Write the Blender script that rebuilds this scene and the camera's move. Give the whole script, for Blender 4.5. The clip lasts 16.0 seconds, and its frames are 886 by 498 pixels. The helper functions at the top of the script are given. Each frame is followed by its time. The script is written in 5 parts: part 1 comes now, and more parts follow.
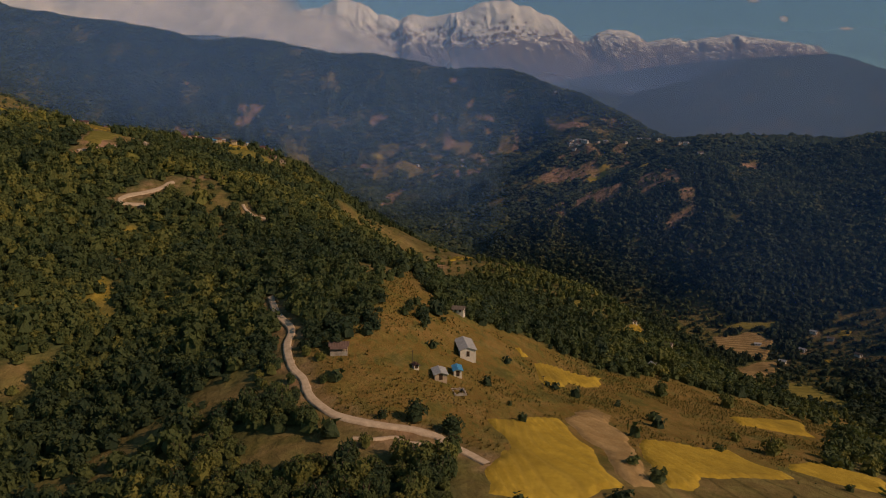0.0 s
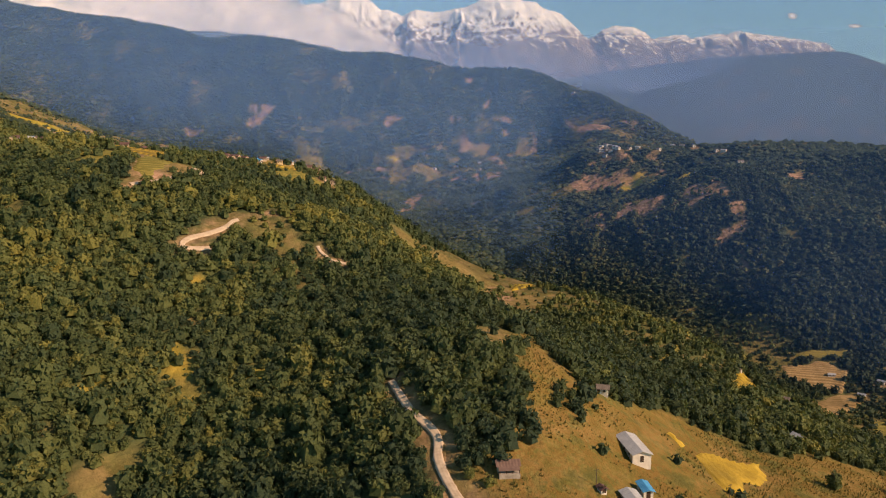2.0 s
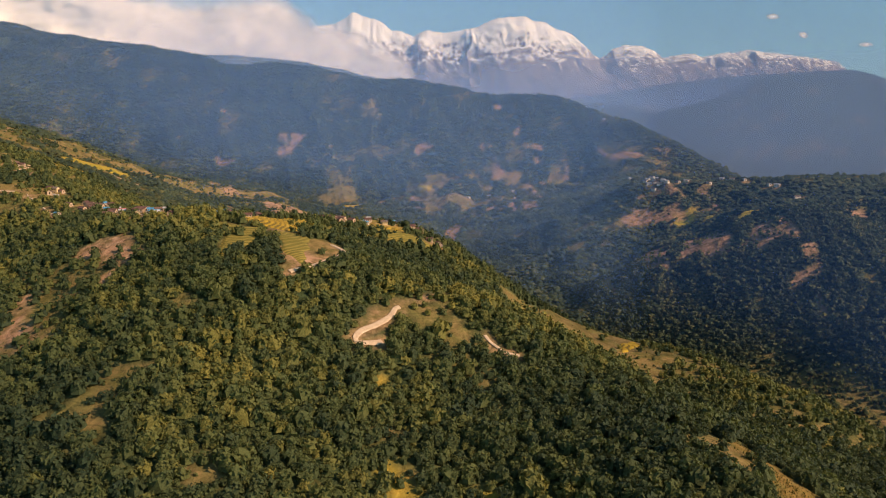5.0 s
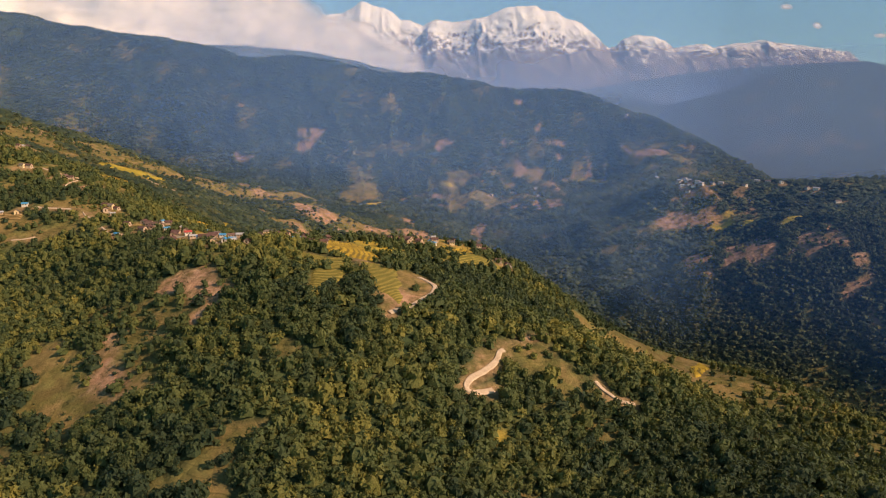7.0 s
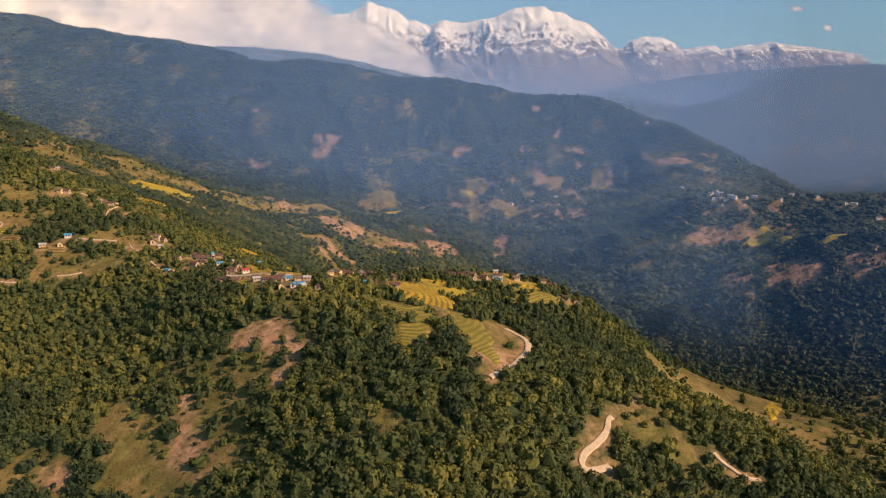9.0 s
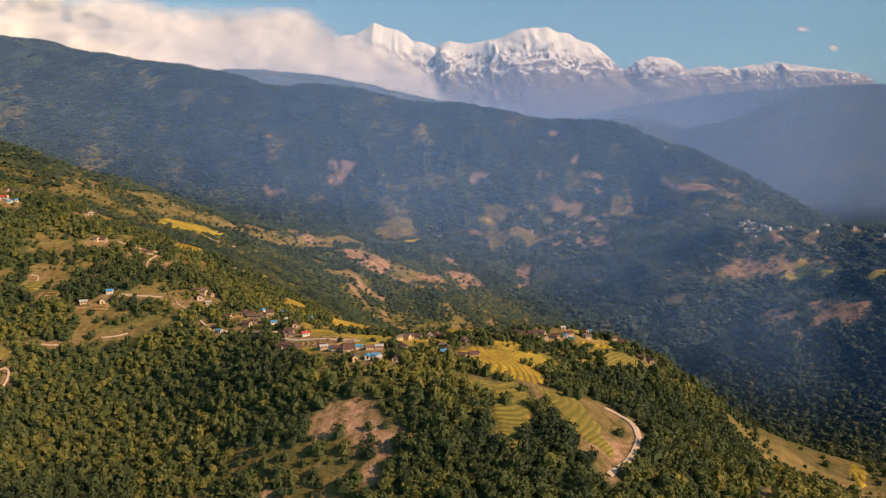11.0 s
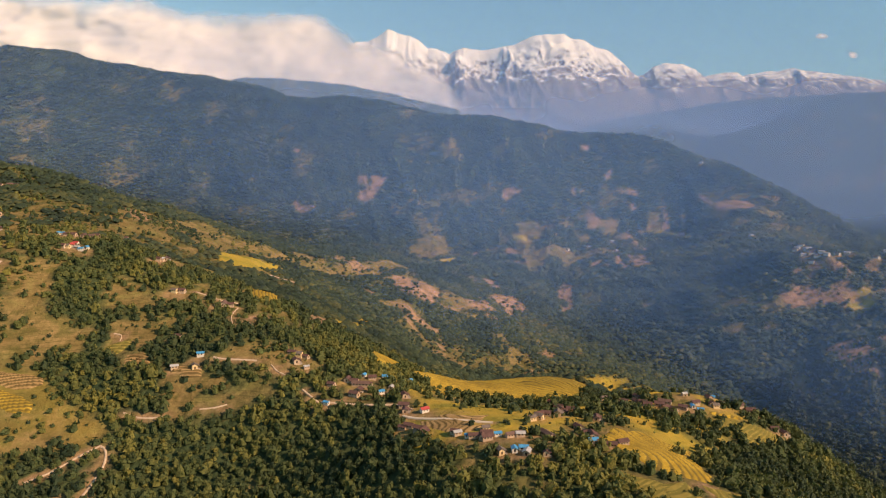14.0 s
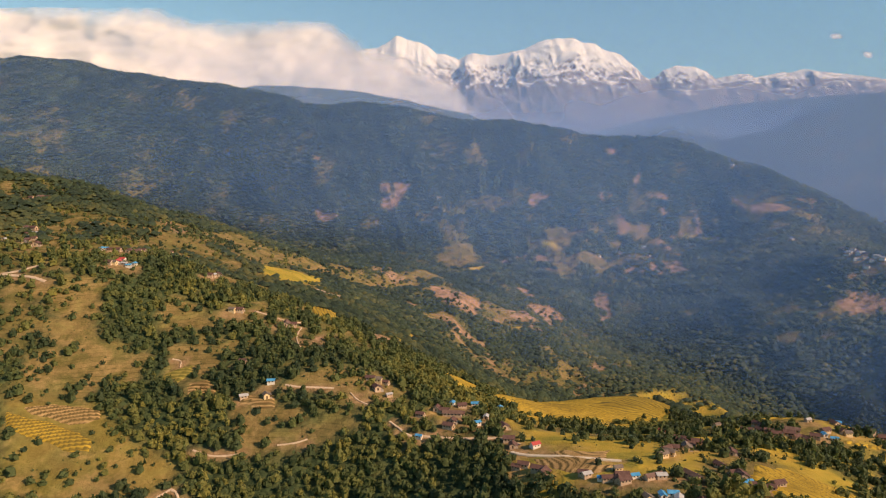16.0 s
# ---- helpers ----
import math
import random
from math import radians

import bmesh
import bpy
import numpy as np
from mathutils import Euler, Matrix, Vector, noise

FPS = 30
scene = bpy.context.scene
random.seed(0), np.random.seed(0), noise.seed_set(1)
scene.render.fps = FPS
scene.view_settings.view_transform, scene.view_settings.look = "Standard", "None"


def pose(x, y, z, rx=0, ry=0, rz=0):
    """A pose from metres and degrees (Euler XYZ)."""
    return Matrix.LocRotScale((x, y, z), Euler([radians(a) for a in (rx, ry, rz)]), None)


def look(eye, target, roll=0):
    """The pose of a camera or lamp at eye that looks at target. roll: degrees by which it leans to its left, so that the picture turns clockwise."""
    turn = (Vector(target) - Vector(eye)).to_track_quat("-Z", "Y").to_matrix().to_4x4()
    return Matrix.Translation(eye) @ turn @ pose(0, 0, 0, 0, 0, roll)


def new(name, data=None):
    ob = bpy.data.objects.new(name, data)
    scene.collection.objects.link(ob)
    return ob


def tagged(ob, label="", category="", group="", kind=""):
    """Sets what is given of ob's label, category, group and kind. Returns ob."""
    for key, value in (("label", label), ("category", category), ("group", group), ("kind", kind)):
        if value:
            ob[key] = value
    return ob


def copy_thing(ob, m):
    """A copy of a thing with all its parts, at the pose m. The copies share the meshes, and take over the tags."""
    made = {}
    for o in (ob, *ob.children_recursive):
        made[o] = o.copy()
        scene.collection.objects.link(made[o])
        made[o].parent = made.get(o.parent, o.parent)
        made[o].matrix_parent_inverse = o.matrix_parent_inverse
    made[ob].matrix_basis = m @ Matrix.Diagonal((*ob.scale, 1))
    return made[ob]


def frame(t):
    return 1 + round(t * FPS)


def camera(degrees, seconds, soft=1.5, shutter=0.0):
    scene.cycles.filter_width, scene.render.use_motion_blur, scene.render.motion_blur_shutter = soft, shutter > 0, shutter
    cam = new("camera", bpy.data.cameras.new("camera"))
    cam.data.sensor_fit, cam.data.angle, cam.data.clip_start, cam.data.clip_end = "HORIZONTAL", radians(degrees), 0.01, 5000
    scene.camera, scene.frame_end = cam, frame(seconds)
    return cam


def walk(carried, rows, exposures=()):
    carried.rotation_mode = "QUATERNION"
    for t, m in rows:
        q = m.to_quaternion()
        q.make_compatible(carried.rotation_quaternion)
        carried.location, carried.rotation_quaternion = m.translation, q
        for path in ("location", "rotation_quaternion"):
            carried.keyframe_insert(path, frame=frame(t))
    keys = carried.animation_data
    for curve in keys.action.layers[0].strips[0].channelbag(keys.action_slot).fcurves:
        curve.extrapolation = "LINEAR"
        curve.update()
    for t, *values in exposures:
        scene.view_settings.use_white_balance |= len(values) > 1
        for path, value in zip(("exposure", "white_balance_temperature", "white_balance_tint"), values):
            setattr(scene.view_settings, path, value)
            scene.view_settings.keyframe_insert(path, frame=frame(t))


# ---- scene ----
cam = camera(62.4, 16.0, soft=1.15)
METRES, EYE, TILT, LEAN, TURN = 450.0, 300.0, -8.5, 0.0, 0.0
ROWS = [
    (0.0, 0.0, 0.0, 0.0, 0.0, 0.0, -0.0),
    (0.5, -0.0274, 0.0256, 0.0105, -0.08, -0.22, -0.22),
    (1.0, -0.054, 0.0504, 0.0252, -0.16, -0.4, -0.33),
    (1.5, -0.0785, 0.0735, 0.0394, -0.23, -0.55, -0.33),
    (2.0, -0.1036, 0.0922, 0.0532, -0.25, -0.42, -0.11),
    (2.5, -0.1316, 0.1022, 0.066, -0.26, 0.23, -0.02),
    (3.0, -0.1601, 0.1075, 0.0783, -0.23, 0.74, 0.02),
    (3.5, -0.1884, 0.1101, 0.0902, -0.23, 0.96, 0.11),
    (4.0, -0.2164, 0.1103, 0.1018, -0.24, 1.08, 0.19),
    (6.5, -0.3454, 0.1371, 0.1637, -0.07, -0.13, 0.11),
    (7.0, -0.3696, 0.1477, 0.1766, -0.03, -0.23, 0.02),
    (7.5, -0.3928, 0.1594, 0.1898, 0.02, -0.27, -0.03),
    (8.0, -0.4156, 0.1719, 0.2031, 0.05, -0.32, -0.03),
    (8.5, -0.4387, 0.1852, 0.2166, 0.01, -0.36, -0.11),
    (9.0, -0.4618, 0.1992, 0.23, -0.01, -0.37, -0.18),
    (11.5, -0.5747, 0.2714, 0.2955, 0.05, 1.24, 0.06),
    (12.0, -0.599, 0.2805, 0.3088, 0.16, 1.3, 0.1),
    (12.5, -0.6231, 0.2897, 0.3217, 0.25, 1.29, 0.03),
    (13.0, -0.647, 0.2993, 0.3344, 0.26, 1.27, -0.02),
    (13.5, -0.6703, 0.3103, 0.3473, 0.28, 1.22, -0.11),
    (14.0, -0.6926, 0.3235, 0.3582, 0.33, 1.18, -0.09),
    (14.5, -0.7174, 0.3418, 0.3606, 0.38, 1.29, 0.22),
    (15.0, -0.7439, 0.3637, 0.3629, 0.5, 1.47, 0.51),
    (15.5, -0.7713, 0.3878, 0.3656, 0.58, 1.63, 0.61),
    (16.0, -0.7987, 0.4131, 0.3692, 0.71, 1.68, 0.6),
]
walk(cam, [(t, pose(0, 0, EYE, TILT, LEAN, TURN) @ pose(METRES * x, METRES * y, METRES * z, 90 + pitch, roll, yaw)) for t, x, y, z, yaw, pitch, roll in ROWS],
     exposures=[(0.0, -0.95, 8000, 26), (0.2, 0.0, 8000, 26), (0.5, 0.25, 8000, 26), (16.0, 0.25, 8000, 26)])

# ---- light ----
SUN_WAY = Vector((0.76, -0.36, 0.57)).normalized()
world = bpy.data.worlds.new("sky")
scene.world = world
world.use_nodes = True
_sky = world.node_tree.nodes.new("ShaderNodeTexSky")
_sky.sky_type, _sky.sun_disc = "NISHITA", False
_sky.sun_elevation, _sky.sun_rotation = math.asin(SUN_WAY.z), math.atan2(SUN_WAY.x, SUN_WAY.y)
_sky.altitude, _sky.air_density, _sky.dust_density, _sky.ozone_density = 1200, 1.0, 0.4, 1.6
_back = world.node_tree.nodes["Background"]
_back.inputs["Strength"].default_value = 0.11
_tone = world.node_tree.nodes.new("ShaderNodeMix")
_tone.data_type, _tone.blend_type = "RGBA", "MULTIPLY"
_tone.inputs[0].default_value, _tone.inputs[7].default_value = 1.0, (0.72, 1.11, 0.98, 1)
world.node_tree.links.new(_sky.outputs[0], _tone.inputs[6])
world.node_tree.links.new(_tone.outputs[2], _back.inputs["Color"])

sun = new("sun", bpy.data.lights.new("sun", "SUN"))
sun.data.energy, sun.data.angle, sun.data.color = 4.7, radians(0.53), (1.0, 0.81, 0.57)
sun.matrix_world = look((0, 0, 3000), Vector((0, 0, 3000)) - SUN_WAY)

# ---- materials ----
class Nodes:
    """Small builder for node materials."""

    def __init__(self, name):
        self.mat = bpy.data.materials.new(name)
        self.mat.use_nodes = True
        self.tree = self.mat.node_tree
        self.shader = self.tree.nodes["Principled BSDF"]
        self.out = self.tree.nodes["Material Output"]

    def add(self, kind, **values):
        node = self.tree.nodes.new("ShaderNode" + kind)
        for key, value in values.items():
            node.inputs[key.replace("_", " ")].default_value = value
        return node

    def link(self, a, b):
        self.tree.links.new(a, b)

    def coords(self):
        return self.add("NewGeometry").outputs["Position"]

    def noise(self, vector, scale, detail=4.0, rough=0.6, stretch=None):
        if stretch:
            way = self.add("Mapping")
            way.inputs["Scale"].default_value = stretch
            self.link(vector, way.inputs["Vector"])
            vector = way.outputs[0]
        node = self.add("TexNoise", Scale=scale, Detail=detail, Roughness=rough)
        self.link(vector, node.inputs["Vector"])
        return node.outputs["Fac"]

    def ramp(self, fac, stops):
        node = self.add("ValToRGB")
        els = node.color_ramp.elements
        while len(els) < len(stops):
            els.new(0.5)
        for e, (place, colour) in zip(els, stops):
            e.position = place
            e.color = (*colour, 1) if len(colour) == 3 else colour
        self.link(fac, node.inputs["Fac"])
        return node.outputs["Color"]

    def mix(self, fac, a, b, kind="MIX"):
        node = self.tree.nodes.new("ShaderNodeMix")
        node.data_type, node.blend_type = "RGBA", kind
        for value, socket in ((fac, node.inputs[0]), (a, node.inputs[6]), (b, node.inputs[7])):
            if isinstance(value, (int, float)):
                socket.default_value = value
            elif isinstance(value, tuple):
                socket.default_value = (*value, 1)
            else:
                self.link(value, socket)
        return node.outputs[2]

    def math(self, kind, a, b=0.0, clamp=False):
        node = self.tree.nodes.new("ShaderNodeMath")
        node.operation, node.use_clamp = kind, clamp
        for value, socket in ((a, node.inputs[0]), (b, node.inputs[1])):
            if isinstance(value, (int, float)):
                socket.default_value = value
            else:
                self.link(value, socket)
        return node.outputs[0]

    def attr(self, name, what="Fac"):
        node = self.tree.nodes.new("ShaderNodeAttribute")
        node.attribute_name = name
        return node.outputs[what]

    def bump(self, height, distance, strength=1.0):
        node = self.add("Bump", Distance=distance, Strength=strength)
        self.link(height, node.inputs["Height"])
        self.link(node.outputs[0], self.shader.inputs["Normal"])

    def done(self, colour, rough=0.9, specular=0.15):
        if isinstance(colour, tuple):
            self.shader.inputs["Base Color"].default_value = (*colour, 1)
        else:
            self.link(colour, self.shader.inputs["Base Color"])
        self.shader.inputs["Roughness"].default_value = rough
        self.shader.inputs["Specular IOR Level"].default_value = specular
        return self.mat


def ground_material():
    n = Nodes("hillside")
    p = n.coords()
    wide, fine = n.noise(p, 0.012, 6), n.noise(p, 0.25, 6, 0.7)
    cells = n.add("TexVoronoi", Scale=0.22, Randomness=1.0)
    n.link(p, cells.inputs["Vector"])
    forest = n.ramp(n.mix(0.5, fine, cells.outputs["Color"]), [(0.25, (0.030, 0.050, 0.026)), (0.55, (0.056, 0.078, 0.036)), (0.8, (0.10, 0.10, 0.04))])
    place = n.add("SeparateXYZ")
    n.link(p, place.inputs[0])
    steps = n.math("FRACT", n.math("ADD", n.math("MULTIPLY", place.outputs["Z"], 0.55), n.math("MULTIPLY", n.noise(p, 0.03, 3), 2.5)))
    middle = n.noise(p, 0.045, 5, 0.65)
    grass = n.ramp(n.math("ADD", n.math("MULTIPLY", wide, 0.5), n.math("MULTIPLY", middle, 0.5)), [(0.36, (0.28, 0.185, 0.085)), (0.45, (0.21, 0.18, 0.065)), (0.52, (0.32, 0.215, 0.095)), (0.58, (0.25, 0.20, 0.075)), (0.66, (0.18, 0.17, 0.055))])
    tufts = n.noise(p, 0.09, 7, 0.72)
    grass = n.mix(n.ramp(tufts, [(0.40, (0.0, 0.0, 0.0)), (0.60, (1, 1, 1))]), n.mix(0.55, grass, (0.07, 0.065, 0.018)), grass)
    grass = n.mix(n.ramp(fine, [(0.35, (0.25, 0.25, 0.25)), (0.6, (1, 1, 1))]), n.mix(0.5, grass, (0.06, 0.05, 0.02)), grass)
    bank = n.ramp(steps, [(0.0, (1, 1, 1)), (0.14, (0, 0, 0)), (0.9, (0, 0, 0)), (1.0, (0.6, 0.6, 0.6))])
    grass = n.mix(n.math("MULTIPLY", bank, n.ramp(n.noise(p, 0.016, 3), [(0.45, (0.1, 0.1, 0.1)), (0.6, (0.75, 0.75, 0.75))])), grass, (0.06, 0.058, 0.02))
    soil = n.ramp(fine, [(0.3, (0.25, 0.135, 0.085)), (0.52, (0.40, 0.235, 0.155)), (0.7, (0.52, 0.34, 0.24))])
    soil = n.mix(n.ramp(n.noise(p, 0.11, 6, 0.75), [(0.46, (0, 0, 0)), (0.62, (0.8, 0.8, 0.8))]), soil, (0.07, 0.068, 0.02))
    colour = n.mix(n.attr("open"), forest, grass)
    herb = n.math("ADD", n.math("MULTIPLY", n.noise(p, 0.055, 6, 0.7), 0.65), n.math("MULTIPLY", n.noise(p, 0.5, 5, 0.7, (1.0, 0.35, 1.0)), 0.35))
    herb = n.ramp(herb, [(0.38, (0.055, 0.07, 0.016)), (0.45, (0.14, 0.12, 0.024)), (0.50, (0.27, 0.125, 0.028)), (0.55, (0.17, 0.125, 0.025)), (0.60, (0.29, 0.155, 0.038))])
    colour = n.mix(n.attr("dry"), colour, n.mix(0.45, colour, herb))
    colour = n.mix(n.attr("gold"), colour, n.ramp(n.noise(p, 0.05, 5), [(0.35, (0.24, 0.22, 0.04)), (0.5, (0.42, 0.31, 0.05)), (0.65, (0.50, 0.33, 0.06))]))
    colour = n.mix(n.attr("bare"), colour, soil)
    canopy = n.math("MULTIPLY", n.math("SUBTRACT", 1.0, n.math("MULTIPLY", cells.outputs["Distance"], 0.9)), n.math("SUBTRACT", 1.0, n.attr("open"), True))
    n.bump(n.math("ADD", n.math("MULTIPLY", canopy, 2.4), n.math("MULTIPLY", n.noise(p, 0.35, 7, 0.7), 0.9)), 1.3, 0.9)
    return n.done(colour, 0.95, 0.05)


def leaf_material(name, dark, mid, light, by_object=False):
    """Foliage: leaves that reflect, and let some light through; mottled at leaf-spray size."""
    n = Nodes(name)
    tint = n.add("ObjectInfo").outputs["Random"] if by_object else n.attr("tint")
    colour = n.ramp(tint, [(0.0, dark), (0.5, mid), (1.0, light)])
    p = n.coords()
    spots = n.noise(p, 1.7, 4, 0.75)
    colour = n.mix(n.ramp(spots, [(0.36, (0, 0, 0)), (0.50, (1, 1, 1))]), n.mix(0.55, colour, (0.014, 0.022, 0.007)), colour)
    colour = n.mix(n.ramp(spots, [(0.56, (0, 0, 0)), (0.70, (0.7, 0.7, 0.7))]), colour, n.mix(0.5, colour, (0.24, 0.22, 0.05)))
    n.bump(spots, 0.5, 0.7)
    n.done(colour, 0.7, 0.25)
    through_, both = n.add("BsdfTranslucent"), n.add("MixShader", Fac=0.28)
    n.link(n.mix(0.5, colour, (0.12, 0.15, 0.02)), through_.inputs["Color"])
    n.link(n.shader.outputs[0], both.inputs[1])
    n.link(through_.outputs[0], both.inputs[2])
    n.link(both.outputs[0], n.out.inputs["Surface"])
    return n.mat


HILLSIDE = ground_material()
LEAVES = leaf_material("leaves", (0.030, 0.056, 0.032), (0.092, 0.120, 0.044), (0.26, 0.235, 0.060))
# bluer, darker leaf colour: haze and shade of the farther slopes put in
HAZE_SHADE_LEAVES = leaf_material("haze_shade_leaves", (0.026, 0.048, 0.036), (0.066, 0.100, 0.055), (0.17, 0.165, 0.062))
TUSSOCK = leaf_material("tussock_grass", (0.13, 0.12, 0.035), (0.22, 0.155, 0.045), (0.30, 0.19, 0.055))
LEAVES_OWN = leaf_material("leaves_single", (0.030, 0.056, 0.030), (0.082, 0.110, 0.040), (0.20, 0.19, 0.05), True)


def snow_material():
    n = Nodes("snow_and_rock")
    p = n.coords()
    steep = n.add("NewGeometry").outputs["Normal"]
    parts = n.add("SeparateXYZ")
    n.link(steep, parts.inputs[0])
    where = n.add("SeparateXYZ")
    n.link(p, where.inputs[0])
    mottle = n.noise(p, 0.028, 10, 0.74, (1.0, 0.7, 0.6))
    height = n.math("MULTIPLY", n.math("SUBTRACT", where.outputs["Z"], 985.0), 1 / 230.0)
    cover = n.math("ADD", height, n.math("MULTIPLY", n.math("SUBTRACT", mottle, 0.5), 4.6))
    cover = n.math("ADD", cover, n.math("MULTIPLY", n.math("SUBTRACT", parts.outputs["Z"], 0.52), 1.5))
    snow = n.ramp(cover, [(-0.0, (0, 0, 0)), (0.3, (1, 1, 1))])
    rock = n.ramp(mottle, [(0.3, (0.17, 0.135, 0.12)), (0.7, (0.34, 0.27, 0.23))])
    n.bump(n.noise(p, 0.03, 9, 0.75), 10.0, 0.7)
    return n.done(n.mix(snow, rock, (0.98, 0.92, 0.82)), 0.7, 0.2)


SNOW = snow_material()


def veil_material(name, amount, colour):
    """Sheet that stands in for thin haze: a small share of the light is scattered, the rest passes."""
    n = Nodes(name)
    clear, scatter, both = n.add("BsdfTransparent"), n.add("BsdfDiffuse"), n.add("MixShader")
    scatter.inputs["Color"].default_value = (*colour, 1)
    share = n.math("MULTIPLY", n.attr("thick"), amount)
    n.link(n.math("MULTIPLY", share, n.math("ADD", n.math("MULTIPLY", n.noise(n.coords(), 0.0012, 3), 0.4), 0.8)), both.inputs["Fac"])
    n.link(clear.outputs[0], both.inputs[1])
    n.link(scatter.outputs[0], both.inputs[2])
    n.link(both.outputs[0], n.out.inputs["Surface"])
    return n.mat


def cloud_material():
    n = Nodes("cloud")
    p = n.coords()
    lump = n.noise(p, 0.0034, 6, 0.52, (1.0, 0.3, 1.35))
    body = n.math("ADD", n.attr("thick"), n.math("MULTIPLY", n.math("SUBTRACT", lump, 0.5), 1.5))
    alpha = n.ramp(body, [(0.12, (0, 0, 0)), (0.9, (1, 1, 1))])
    clear, scatter, both = n.add("BsdfTransparent"), n.add("BsdfDiffuse"), n.add("MixShader")
    # white cloud; the cream of warm sunlight is put into its colour
    scatter.inputs["Color"].default_value = (0.86, 0.78, 0.70, 1)
    n.link(alpha, both.inputs["Fac"])
    n.link(clear.outputs[0], both.inputs[1])
    n.link(scatter.outputs[0], both.inputs[2])
    n.link(both.outputs[0], n.out.inputs["Surface"])
    return n.mat


CLOUD = cloud_material()


def crop_material(name, low, high, riser):
    """Ripe or cut crop on narrow terraces, with darker grassy banks."""
    n = Nodes(name)
    p = n.coords()
    colour = n.ramp(n.noise(p, 0.18, 6, 0.7), [(0.32, low), (0.66, high)])
    patchy = n.noise(p, 0.035, 4, 0.6)
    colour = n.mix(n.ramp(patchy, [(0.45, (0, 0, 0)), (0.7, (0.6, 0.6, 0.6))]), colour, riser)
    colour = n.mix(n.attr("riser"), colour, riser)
    n.bump(n.noise(p, 1.6, 5, 0.7), 0.35, 0.8)
    return n.done(colour, 0.9, 0.08)


RICE = crop_material("ripe_rice", (0.39, 0.25, 0.035), (0.57, 0.38, 0.06), (0.15, 0.11, 0.03))
STUBBLE = crop_material("cut_stubble", (0.34, 0.21, 0.09), (0.50, 0.33, 0.16), (0.12, 0.085, 0.035))
TERRACE = crop_material("terrace_grass", (0.23, 0.19, 0.05), (0.34, 0.26, 0.07), (0.14, 0.125, 0.035))


def plain_material(name, low, high, scale, rough=0.85, specular=0.2, metal=0.0, ribs=0.0):
    n = Nodes(name)
    p = n.coords()
    colour = n.ramp(n.noise(p, scale, 6, 0.7), [(0.3, low), (0.7, high)])
    n.shader.inputs["Metallic"].default_value = metal
    n.bump(n.noise(p, scale * 4, 4), 0.05, 0.6)
    return n.done(colour, rough, specular)


DIRT = plain_material("road_dirt", (0.38, 0.28, 0.20), (0.60, 0.47, 0.35), 0.5)
PAVING = plain_material("path_concrete", (0.50, 0.42, 0.33), (0.66, 0.57, 0.46), 0.4)
ROOFS = {
    "brown": plain_material("brown_roof", (0.075, 0.040, 0.038), (0.15, 0.085, 0.075), 0.8),
    "long": plain_material("rust_roof", (0.11, 0.065, 0.055), (0.19, 0.12, 0.10), 0.8),
    "blue": plain_material("blue_tin", (0.02, 0.20, 0.42), (0.06, 0.32, 0.58), 0.5, 0.45, 0.5),
    "red": plain_material("red_tin", (0.36, 0.045, 0.04), (0.50, 0.085, 0.07), 0.5, 0.5, 0.5),
    "grey": plain_material("grey_tin", (0.30, 0.30, 0.31), (0.46, 0.45, 0.45), 0.6, 0.45, 0.5),
    "cream": plain_material("slate_roof", (0.10, 0.08, 0.07), (0.20, 0.16, 0.14), 0.8),
}
WALLS = {
    "mud": plain_material("mud_wall", (0.36, 0.25, 0.17), (0.58, 0.44, 0.33), 0.7),
    "white": plain_material("limewash_wall", (0.56, 0.50, 0.44), (0.74, 0.68, 0.60), 0.7),
    "cream": plain_material("cream_wall", (0.58, 0.42, 0.24), (0.72, 0.55, 0.34), 0.7),
}
TIMBER = plain_material("dark_timber", (0.035, 0.022, 0.016), (0.08, 0.05, 0.035), 2.0)
GLASSY = plain_material("dark_opening", (0.02, 0.02, 0.022), (0.04, 0.04, 0.045), 2.0, 0.4)
BARK = plain_material("bark", (0.07, 0.05, 0.035), (0.14, 0.11, 0.08), 3.0)
STONE = plain_material("field_stone", (0.24, 0.20, 0.17), (0.42, 0.36, 0.31), 0.9)
# crest, slope and stream lines of the landform: x, y, height
SPUR_LINE = [(150, 140, 204), (85, 200, 211), (15, 235, 225), (-32, 258, 251), (-75, 330, 250)]
TERRACE_LINE = [(-20, 90, 227), (60, 60, 214), (-10, 160, 232), (-35, 200, 240), (30, 190, 220)]
VILLAGE_LINE = [(-360, 550, 309), (-405, 585, 321), (-505, 575, 314), (-545, 630, 345), (-590, 720, 378), (-690, 900, 394), (-800, 1000, 424), (-1050, 1150, 432), (-1500, 1400, 478)]
PLATEAU_LINE = [(-290, 430, 307), (-280, 458, 315), (-163, 446, 293), (-135, 463, 280), (-245, 472, 310), (-205, 475, 305), (-175, 501, 296), (-165, 526, 287), (-145, 545, 286), (-325, 597, 297), (-335, 474, 305), (-174, 563, 301), (-220, 425, 303), (-174, 413, 300), (-186, 376, 296), (-262, 538, 306), (-328, 517, 309), (-292, 500, 311)]
FRONT_LINE = [(-245, 325, 272), (-195, 305, 258), (-154, 355, 268), (-141, 384, 274), (-308, 377, 269), (-99, 362, 257), (-68, 284, 247), (-79, 306, 248)]
LEFT_SPUR_LINE = [(150, 140, 204), (85, 200, 211), (15, 235, 225), (-32, 258, 251), (-75, 330, 250)]
